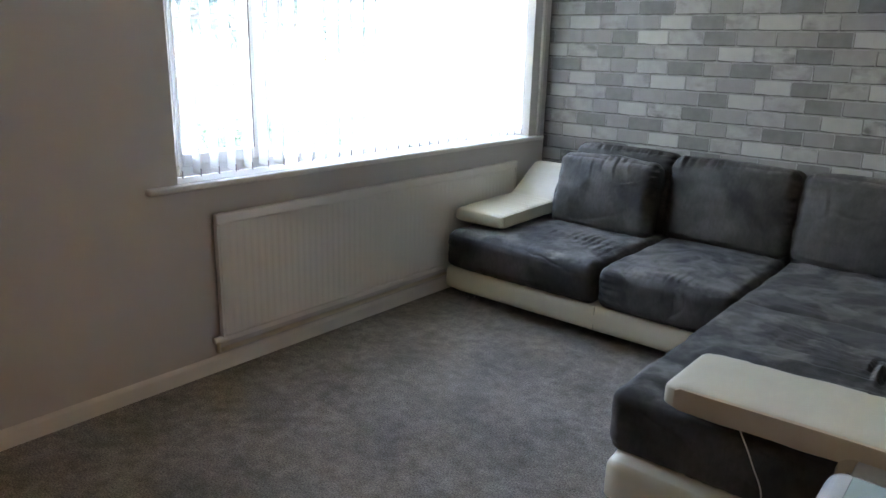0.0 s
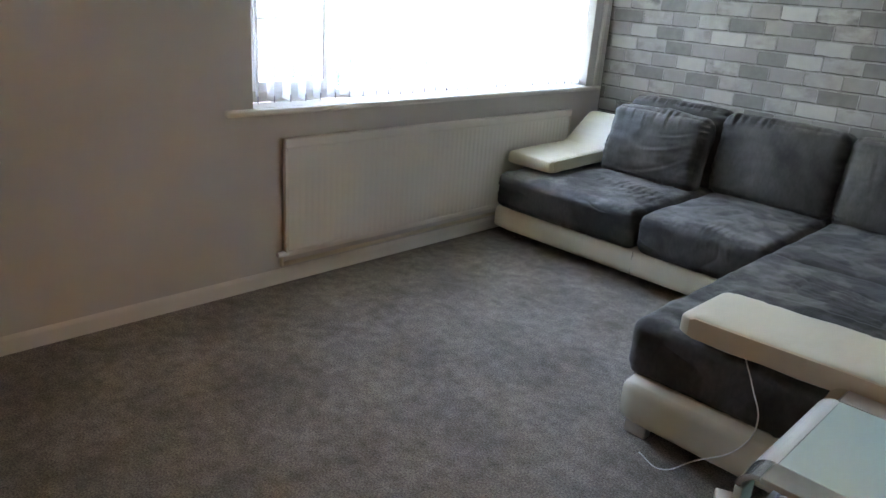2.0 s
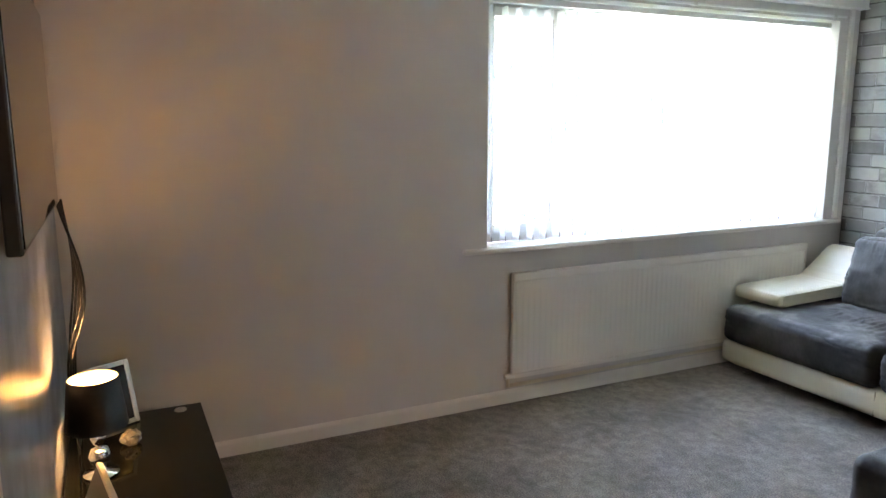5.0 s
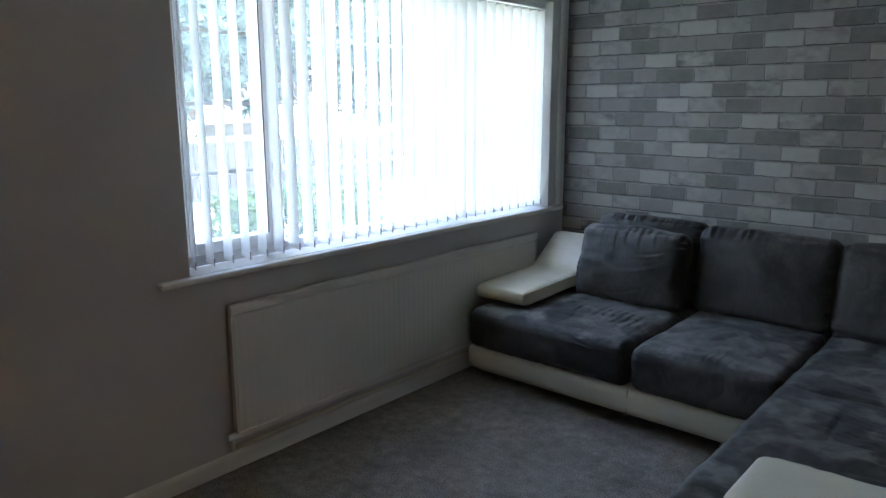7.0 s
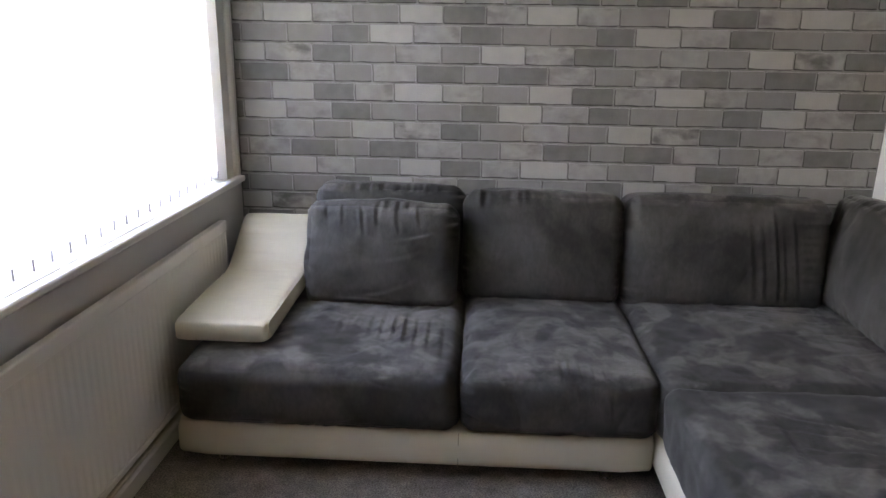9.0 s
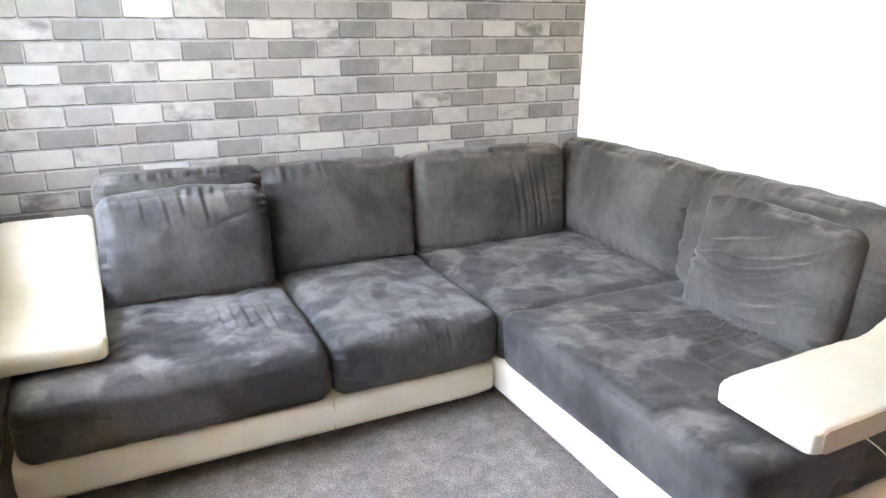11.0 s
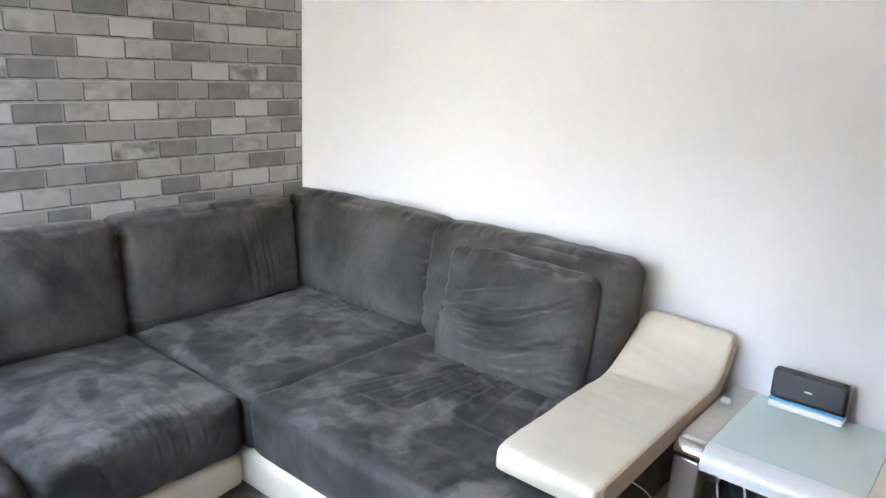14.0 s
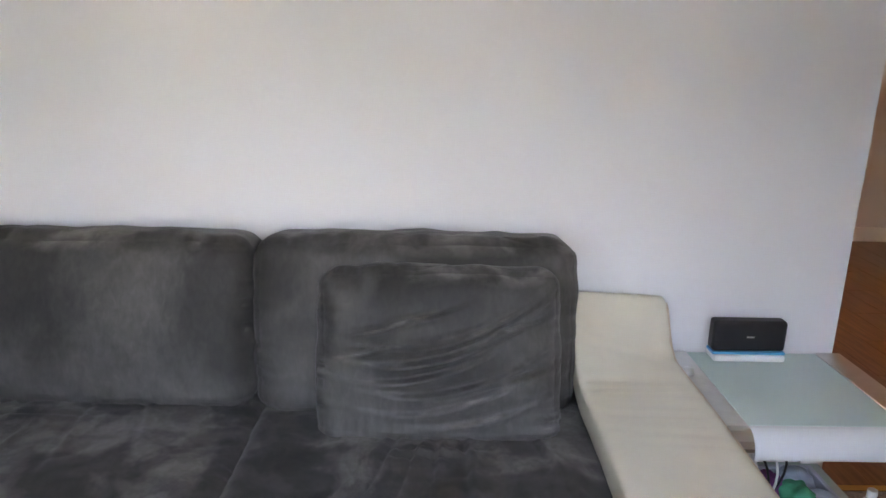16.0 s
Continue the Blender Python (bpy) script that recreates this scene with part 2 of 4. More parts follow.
def thing(name, at, label, category, group="", rz=0.0):
    ob = new(name)
    ob.location = at
    ob.rotation_euler = (0, 0, radians(rz))
    return tagged(ob, label=label, category=category, group=group)


def box_bm(x0, y0, z0, x1, y1, z1, bevel=0.0, seg=2):
    bm = bmesh.new()
    bmesh.ops.create_cube(bm, size=1)
    for v in bm.verts:
        v.co = Vector((x0 + (v.co.x + 0.5) * (x1 - x0), y0 + (v.co.y + 0.5) * (y1 - y0), z0 + (v.co.z + 0.5) * (z1 - z0)))
    if bevel:
        bmesh.ops.bevel(bm, geom=bm.edges[:] + bm.verts[:], offset=bevel, segments=seg, affect="EDGES", profile=0.5)
    return bm


def join_bm(*bms):
    out = bmesh.new()
    for b in bms:
        me = bpy.data.meshes.new("tmp")
        b.to_mesh(me)
        b.free()
        out.from_mesh(me)
        bpy.data.meshes.remove(me)
    return out


def cyl_bm(r0, r1, z0, z1, seg=32, at=(0, 0), caps=True):
    bm = bmesh.new()
    bmesh.ops.create_cone(bm, cap_ends=caps, segments=seg, radius1=r0, radius2=r1, depth=z1 - z0)
    bmesh.ops.translate(bm, verts=bm.verts, vec=(at[0], at[1], (z0 + z1) / 2))
    return bm


def lathe_bm(profile, seg=32):
    bm = bmesh.new()
    rings = []
    for r, z in profile:
        rings.append([bm.verts.new((r * math.cos(2 * math.pi * k / seg), r * math.sin(2 * math.pi * k / seg), z)) for k in range(seg)])
    for a, b in zip(rings, rings[1:]):
        for k in range(seg):
            bm.faces.new((a[k], a[(k + 1) % seg], b[(k + 1) % seg], b[k]))
    return bm


def tube(name, pts, r, material, parent=None, label="", category="", kind=""):
    cu = bpy.data.curves.new(name, "CURVE")
    cu.dimensions, cu.bevel_depth, cu.bevel_resolution, cu.resolution_u = "3D", r, 3, 8
    sp = cu.splines.new("BEZIER")
    sp.bezier_points.add(len(pts) - 1)
    for p, co in zip(sp.bezier_points, pts):
        p.co, p.handle_left_type, p.handle_right_type = co, "AUTO", "AUTO"
    cu.materials.append(material)
    tmp = bpy.data.objects.new(name + "_tmp", cu)
    scene.collection.objects.link(tmp)
    dg = bpy.context.evaluated_depsgraph_get()
    me = bpy.data.meshes.new_from_object(tmp.evaluated_get(dg))
    bpy.data.objects.remove(tmp)
    ob = new(name, me)
    for p in me.polygons:
        p.use_smooth = True
    if parent:
        ob.parent = parent
    return tagged(ob, label=label, category=category, kind=kind)


def cushion_bm(sx, sy, sz, r, n=26, puff=(0.0, 0.0, 0.0), wrinkle=0.006, freq=7.0, seed=0, creases=(), ridge=0.0, pucker=0.0):
    """A stuffed block sx by sy by sz about its own centre: rounded edges, bulging faces, soft wrinkles.
    creases: (side, across, along, run, width, depth) grooves: side 2 in the top, -2 upright and -3 level in the front."""
    bm = bmesh.new()
    bmesh.ops.create_cube(bm, size=2)
    bmesh.ops.subdivide_edges(bm, edges=bm.edges[:], cuts=n, use_grid_fill=True)
    h = Vector((sx / 2, sy / 2, sz / 2))
    off = Vector((seed * 3.7, seed * 1.3, seed * 5.1))
    for v in bm.verts:
        u = v.co.copy()
        p = Vector((u.x * h.x, u.y * h.y, u.z * h.z))
        inner = Vector((max(-h.x + r, min(h.x - r, p.x)), max(-h.y + r, min(h.y - r, p.y)), max(-h.z + r, min(h.z - r, p.z))))
        d = p - inner
        nrm = d.normalized() if d.length > 1e-6 else Vector((0, 0, 0))
        q = inner + nrm * r if d.length > 1e-6 else p
        for a in range(3):
            b, c = (a + 1) % 3, (a + 2) % 3
            if abs(u[a]) > 0.999:
                q[a] += math.copysign(1, u[a]) * puff[a] * (1 - u[b] ** 2) * (1 - u[c] ** 2)
                nrm = nrm if nrm.length else Vector([math.copysign(1, u[a]) if k == a else 0 for k in range(3)])
        w = noise.noise(q * freq + off) + 0.5 * noise.noise(Vector((q.x * freq * 2.5, q.y * freq * 2.5, q.z * freq * 2.5)) + off * 2)
        if ridge:
            stretch = Vector((q.x * 5.0, q.y * 3.0, q.z * 5.0)) + off
            fold = 1 - abs(noise.noise(stretch + Vector((noise.noise(q * 4), noise.noise(q * 3), 0)) * 0.5)) * 1.9
            fade = max(0.0, noise.noise(q * 2.5 + off * 3) + 0.35)
            q -= nrm * ridge * (0.0 if abs(u.z) < 0.9 and abs(u.y) < 0.9 else 1.0) * max(0.0, fold) ** 7 * min(1.0, fade * 1.6)
        q += nrm * w * wrinkle * (0.15 if u.z < -0.8 else 1.0)
        if pucker and u.y < -0.5:
            ex, ez = math.exp(-(1 - abs(u.x)) / 0.13), math.exp(-(1 - abs(u.z)) / 0.13)
            px = noise.noise(Vector((q.x * 3, 4.0, q.z * 42)) + off) * ex * (0.4 + max(0.0, noise.noise(Vector((u.x * 2, 0, q.z * 4)) + off) * 3))
            pz = 0.8 * noise.noise(Vector((q.x * 46, 9.0, q.z * 3)) + off) * ez * (0.4 + max(0.0, noise.noise(Vector((q.x * 4, 0, u.z * 2)) + off) * 3))
            q.y += (px + pz) * pucker
        for side, c0, c1, run, width, depth in creases:
            if side == 2 and u.z > 0.9:
                t, s = (q.x - c0) / width, (q.y - c1) / run
                t += 1.2 * (q.y - c1)
                q.z -= depth * 1.5 * t * math.exp(-t * t - s * s)
            elif side == 1 and u.z > 0.9:
                t, s = (q.y - c0 + 1.3 * c0 * (q.x - c1)) / width, (q.x - c1) / run
                q.z -= depth * 1.5 * t * math.exp(-t * t - s * s)
            elif side == -2 and u.y < -0.9:
                t, s = (q.x - c0 + 0.12 * (q.z - c1)) / width, (q.z - c1) / run
                q.y += depth * 1.3 * t * math.exp(-t * t - s * s)
            elif side == -3 and u.y < -0.9:
                t, s = (q.z - c0 - 0.9 * (q.x - c1) ** 2 - 0.25 * (q.x - c1)) / width, (q.x - c1) / run
                q.y += depth * 1.3 * t * math.exp(-t * t - s * s)
        v.co = q
    return bm


def extrude_profile(pts, x0, x1, axis="x", bevel=0.0, seg=2):
    """A prism with the outline pts (pairs across the axis)."""
    bm = bmesh.new()
    def place(a, p, q):
        return (a, p, q) if axis == "x" else (p, a, q)
    va = [bm.verts.new(place(x0, *p)) for p in pts]
    vb = [bm.verts.new(place(x1, *p)) for p in pts]
    bm.faces.new(va), bm.faces.new(vb[::-1])
    for i in range(len(pts)):
        j = (i + 1) % len(pts)
        bm.faces.new((va[j], va[i], vb[i], vb[j]))
    bmesh.ops.recalc_face_normals(bm, faces=bm.faces)
    if bevel:
        bmesh.ops.bevel(bm, geom=bm.edges[:], offset=bevel, segments=seg, affect="EDGES", profile=0.5)
    return bm


# ---- the room ----
W, N, S, H = 3.095, 4.5, -0.42, 2.54
OY0, OY1, OZ0, OZ1 = 1.63, 4.305, 0.913, 2.25
WEND = 1.412
FAR = 6.6


def structure(name, bm, material, label="", **k):
    return tagged(part(name, bm, material, **k), label=label, kind="structure")


XT = 3.06
structure("floor", join_bm(box_bm(-0.3, S - 0.3, -0.1, XT, N + 0.3, 0), box_bm(XT, WEND, -0.1, W + 0.1, N + 0.3, 0)), CARPET, "mid grey twist-pile carpet")
structure("floor_edge", box_bm(XT, S - 0.3, -0.1, W + 0.1, WEND, -0.009), MORTAR, "dark underlay of the laminate floor")
structure("trim_threshold", box_bm(XT - 0.016, S, 0.0, XT + 0.016, WEND - 0.01, 0.005, 0.002), BRASS, "brass threshold strip between carpet and laminate")
structure("ceiling", box_bm(-0.3, S - 1.2, H, FAR + 0.2, N + 0.3, H + 0.1), CEIL, "plain white ceiling")
wall_w = structure("wall_west", join_bm(
    box_bm(-0.28, S - 0.3, 0, 0, OY0, H), box_bm(-0.28, OY1, 0, 0, N + 0.2, H),
    box_bm(-0.28, OY0, 0, 0, OY1, OZ0 - 0.03), box_bm(-0.28, OY0, OZ1, 0, OY1, H)), PAINT, "cream painted wall round a wide window")
wall_n = structure("wall_north", box_bm(0, N, 0, W + 0.1, N + 0.2, H), MORTAR, "grey brick-effect feature wall")
wall_e = structure("wall_east", box_bm(W, WEND, 0, W + 0.12, N, H), PAINT2, "white painted wall behind the corner sofa")
wall_s = structure("wall_south", join_bm(box_bm(0, S - 0.12, 0, 2.08, S, H), box_bm(2.08, S - 0.12, 2.06, 2.96, S, H), box_bm(2.96, S - 0.12, 0, 3.0, S, H)), GREYPAPER, "grey marbled wallpaper wall behind the television")
structure("wall_south_hall", box_bm(2.9, S - 1.0, 0, FAR, S - 0.88, H), PAINT, "warm cream hall wall")
structure("wall_return", box_bm(2.9, S - 0.88, 0, 2.98, S - 0.12, H), PAINT, "short cream wall beside the doorway")
structure("wall_hall_north", box_bm(W + 0.12, WEND + 1.2, 0, FAR, WEND + 1.32, H), PAINT, "warm cream wall of the next room")
structure("wall_hall_east", box_bm(FAR, S - 1.0, 0, FAR + 0.12, WEND + 1.32, H), PAINT, "warm cream far wall of the next room")
structure("baseboard_far", box_bm(FAR - 0.018, S - 0.88, 0, FAR, WEND + 1.2, 0.12, 0.004), GLOSS, "white skirting board")
structure("floor_hall", box_bm(W + 0.1, S - 0.9, -0.1, FAR, WEND + 1.3, -0.008), MORTAR, "dark underlay of the laminate floor")
structure("floor_hall_near", box_bm(2.9, S - 0.9, -0.1, W + 0.1, S - 0.3, -0.008), MORTAR, "dark underlay of the laminate floor")

SK = [(0.0, 0.0), (0.015, 0.0), (0.015, 0.062), (0.010, 0.072), (0.004, 0.078), (0.0, 0.078)]
structure("baseboard", extrude_profile([(a, b) for a, b in SK], S, N, axis="y"), GLOSS, "white gloss skirting board")
structure("baseboard", extrude_profile([(W - a, b) for a, b in SK], WEND, N, axis="y"), GLOSS, "white gloss skirting board")

# window
frame_x0, frame_x1 = -0.2, -0.13
win = tagged(new("window_1"), "wide white plastic window with small-paned outer lights", kind="structure")


def wpart(name, b, m=UPVC, label="", parent=win):
    return part(name, b, m, parent, label)


MUL = (2.18, 3.43)
wpart("window_frame", join_bm(
    box_bm(frame_x0, OY0, OZ0, frame_x1, OY0 + 0.05, OZ1, 0.005), box_bm(frame_x0, OY1 - 0.05, OZ0, frame_x1, OY1, OZ1, 0.005),
    box_bm(frame_x0, OY0 + 0.05, OZ0, frame_x1, OY1 - 0.05, OZ0 + 0.05, 0.005), box_bm(frame_x0, OY0 + 0.05, OZ1 - 0.05, frame_x1, OY1 - 0.05, OZ1, 0.005)))
for m_y in MUL:
    wpart("mullion", box_bm(frame_x0, m_y - 0.025, OZ0 + 0.05, frame_x1 + 0.004, m_y + 0.025, OZ1 - 0.05, 0.006))
edges_y = [OY0 + 0.05, MUL[0] - 0.025, MUL[0] + 0.025, MUL[1] - 0.025, MUL[1] + 0.025, OY1 - 0.05]
for k in range(3):
    a, b = edges_y[2 * k], edges_y[2 * k + 1]
    z0, z1 = OZ0 + 0.05, OZ1 - 0.05
    i = 0.0
    if k == 0:
        i = 0.055
        sash = wpart("sash", join_bm(box_bm(-0.185, a, z0, -0.115, a + i, z1, 0.006), box_bm(-0.185, b - i, z0, -0.115, b, z1, 0.006),
                                     box_bm(-0.185, a + i, z0, -0.115, b - i, z0 + i, 0.006), box_bm(-0.185, a + i, z1 - i, -0.115, b - i, z1, 0.006)), label="opening casement frame")
        part("seal", box_bm(-0.1148, b - i, z0 + i, -0.1128, b - i + 0.006, z1 - i), mat("grey_rubber_seal", (0.13, 0.13, 0.14), 0.6), sash, "grey rubber glazing seal")
        part("window_handle", join_bm(box_bm(-0.115, b - 0.036, z0 + 0.25, -0.105, b - 0.016, z0 + 0.31, 0.003), box_bm(-0.105, b - 0.034, z0 + 0.26, -0.09, b - 0.018, z0 + 0.38, 0.005)), WHITEP, sash)
    pane = wpart("pane", box_bm(-0.166, a + i, z0 + i, -0.160, b - i, z1 - i), GLASS)
    pane.visible_shadow = False
    hh = z1 - z0 - 2 * i
    for zz in (1.31, 1.605, 1.905):
        wpart("glazing_bar", box_bm(-0.158, a + i, zz - 0.009, -0.154, b - i, zz + 0.009), UPVC)
    nv = 1 if k != 1 else 3
    for q in range(1, nv + 1):
        yy = a + i + (b - a - 2 * i) * q / (nv + 1)
        if k == 1:
            wpart("glazing_bar", box_bm(-0.152, yy - 0.009, z0 + i, -0.149, yy + 0.009, z1 - i), UPVC)
structure("window_sill", box_bm(-0.13, OY0, OZ0 - 0.03, 0.0, OY1, OZ0, 0.0), GLOSS, "white gloss window board")
structure("window_board_nose", box_bm(0.0, 1.48, OZ0 - 0.03, 0.045, N - 0.06, OZ0, 0.01, 3), GLOSS, "white gloss window board")
structure("trim_architrave", join_bm(box_bm(0, OY1 + 0.085, OZ0, 0.018, OY1 + 0.125, H - 0.21, 0.006)), GLOSS, "narrow white trim beside the window")
# pelmet
structure("trim_pelmet", join_bm(box_bm(0, 1.45, 2.335, 0.06, N, H, 0.004), box_bm(0.0, 1.445, 2.325, 0.07, N, 2.337, 0.003)), GLOSS, "white boxed pelmet over the window")
part_rail = thing("curtain_track", (0.02, 0, 0), "thin white curtain track over the window", "curtain rail")
part("track", box_bm(0.0, 1.68, 2.262, 0.012, 4.33, 2.277, 0.003), WHITEP, part_rail)
for yy in (1.82, 2.98, 4.2):
    part("clip", box_bm(-0.02, yy, 2.259, 0.016, yy + 0.03, 2.28, 0.003), METAL, part_rail)

# blinds
blind = thing("vertical_blind", (-0.065, 0, 0), "white vertical blind of fabric slats turned half open in the window", "blind")
part("headrail", box_bm(-0.02, OY0 + 0.02, OZ1 - 0.045, 0.02, OY1 - 0.02, OZ1 - 0.012, 0.004), WHITEP, blind)


def slat_mesh():
    bm = bmesh.new()
    n, w, top, bot = 8, 0.089, OZ1 - 0.06, OZ0 + 0.035
    cols = []
    for k in range(n + 1):
        u = k / n - 0.5
        cols.append([bm.verts.new((0.006 * (1 - 4 * u * u), u * w, z)) for z in (bot, bot + 0.4, bot + 0.8, top)])
    for a, b in zip(cols, cols[1:]):
        for r in range(3):
            f = bm.faces.new((a[r], b[r], b[r + 1], a[r + 1]))
            f.smooth = True
    return bm


slat0 = part("slat", slat_mesh(), SLAT, blind)
clip0 = part("weight_clip", box_bm(-0.002, -0.0475, OZ0 + 0.016, 0.003, -0.0425, OZ0 + 0.05, 0.0008), mat("grey_chain_clip", (0.3, 0.3, 0.3), 0.5), slat0, "grey chain clip")
weight0 = part("bottom_weight", box_bm(-0.002, -0.043, OZ0 + 0.02, 0.002, 0.043, OZ0 + 0.038, 0.001), WHITEP, slat0)
NS = 30
rng = random.Random(4)
for k in range(NS):
    yy = 1.675 + 0.0888 * k
    s = slat0 if k == 0 else slat0.copy()
    w_ = weight0 if k == 0 else weight0.copy()
    c_ = clip0 if k == 0 else clip0.copy()
    if k:
        scene.collection.objects.link(s)
        scene.collection.objects.link(w_)
        scene.collection.objects.link(c_)
        w_.parent = c_.parent = s
    s.location = (0, yy, 0)
    s.rotation_euler = (0, 0, radians(BLIND_TURN + rng.uniform(-4, 4)))
for yy in (OY0 + 0.03, OY1 - 0.03):
    tube("cord", [(0.02, yy, OZ1 - 0.04), (0.024, yy, 1.5), (0.02, yy + 0.004, OZ0 + 0.05)], 0.0022, WHITEP, blind)
    part("cord_weight", cyl_bm(0.009, 0.009, OZ0 + 0.03, OZ0 + 0.07, 12, (0.02, yy)), WHITEP, blind)

# radiator
rad = thing("radiator", (0, 0, 0), "long cream panel radiator under the window", "radiator")
RY0, RY1, RZ0, RZ1 = 1.772, 4.112, 0.154, 0.765
nrib = 60
bm = bmesh.new()
cols = []
for k in range(nrib * 4 + 1):
    y = RY0 + 0.02 + (RY1 - RY0 - 0.04) * k / (nrib * 4)
    ph = k % 4
    d = (0.0, 0.0015, 0.0015, 0.0)[ph]
    cols.append([bm.verts.new((0.048 - (0 if 0 < r < 3 else 0.004) - (d if 0 < r < 3 else 0), y, z)) for r, z in enumerate((RZ0 + 0.012, RZ0 + 0.05, RZ1 - 0.07, RZ1 - 0.045))])
for a, b in zip(cols, cols[1:]):
    for r in range(3):
        bm.faces.new((a[r], b[r], b[r + 1], a[r + 1]))
part("front_panel", bm, RADM, rad)
part("back_panel", box_bm(0.03, RY0 + 0.02, RZ0 + 0.01, 0.038, RY1 - 0.02, RZ1 - 0.03), RADM, rad)
part("top_grille", box_bm(0.02, RY0, RZ1 - 0.05, 0.053, RY1, RZ1, 0.008, 3), RADM, rad)
part("bottom_rail", box_bm(0.026, RY0, RZ0, 0.05, RY1, RZ0 + 0.03, 0.006), RADM, rad)
for y in (RY0, RY1 - 0.012):
    part("end_panel", box_bm(0.022, y, RZ0 + 0.02, 0.05, y + 0.012, RZ1 - 0.05, 0.003), RADM, rad)
for y in (RY0 + 0.3, (RY0 + RY1) / 2, RY1 - 0.3):
    part("bracket", box_bm(0.0, y, RZ0 + 0.1, 0.03, y + 0.03, RZ1 - 0.1), METAL, rad)
for y, d in ((RY0, -1), (RY1, 1)):
    vbm = cyl_bm(0.010, 0.010, 0.105, RZ0 + 0.02, 14, (0.035, y + d * 0.02))
    part("pipe", vbm, CREAM, rad, "cream painted pipe", smooth=True)
    b2 = cyl_bm(0.017, 0.014, -0.03, 0.03, 16)
    bmesh.ops.rotate(b2, verts=b2.verts, matrix=Matrix.Rotation(radians(90), 3, "X"))
    bmesh.ops.translate(b2, verts=b2.verts, vec=(0.035, y + d * 0.012, RZ0 + 0.015))
    part("valve", b2, WHITEP, rad)

run = cyl_bm(0.011, 0.011, 1.76, 4.42, 14)
bmesh.ops.rotate(run, verts=run.verts, matrix=Matrix.Rotation(radians(-90), 3, "X"))
bmesh.ops.translate(run, verts=run.verts, vec=(0.016, 0, 0.105))
part("pipe", run, CREAM, rad, "cream painted pipe", smooth=True)

# ---- corner sofa ----
sofa = thing("corner_sofa", (0, 0, 0), "L-shaped corner sofa in charcoal velour on cream leather bases and arms", "sofa")
SF, SBK = 3.29, 4.40
ZB0, ZB1 = 0.055, 0.222
part("base", cushion_bm(1.76, SBK - SF, ZB1 - ZB0, 0.05, 14, (0.0, 0.012, 0), 0.003, 3, 1), CREAM, sofa, "cream leather base with a centre seam", smooth=True).location = (0.10 + 0.88, (SF + SBK) / 2, (ZB0 + ZB1) / 2)
part("base_seam", box_bm(1.145, SF - 0.012, ZB0 + 0.02, 1.149, SF - 0.004, ZB1 - 0.01, 0.001), mat("seam_shadow_thread", (0.4, 0.35, 0.26), 0.6), sofa)
CX0, CX1, CY0 = 1.865, 3.0, 2.015
part("base", cushion_bm(CX1 - CX0, 4.40 - CY0, ZB1 - ZB0 + 0.02, 0.05, 14, (0.012, 0.0, 0), 0.003, 3, 2), CREAM, sofa, smooth=True).location = ((CX0 + CX1) / 2, (4.40 + CY0) / 2, (ZB0 + ZB1) / 2)
for x, y in ((0.25, SF + 0.1), (0.25, SBK - 0.1), (1.12, SF + 0.35), (1.7, SF + 0.08), (CX0 + 0.12, CY0 + 0.12), (CX1 - 0.12, CY0 + 0.12), (CX1 - 0.12, 4.25), (CX0 + 0.12, 3.1)):
    part("leg", join_bm(cyl_bm(0.024, 0.024, 0.0, 0.012, 20, (x, y)), cyl_bm(0.018, 0.018, 0.012, ZB0 + 0.01, 20, (x, y))), CHROME, sofa)
part("foot_plate", box_bm(CX0 + 0.035, CY0 + 0.03, 0.0, CX0 + 0.125, CY0 + 0.075, ZB0 + 0.02, 0.006), METAL, sofa, "satin metal corner foot")
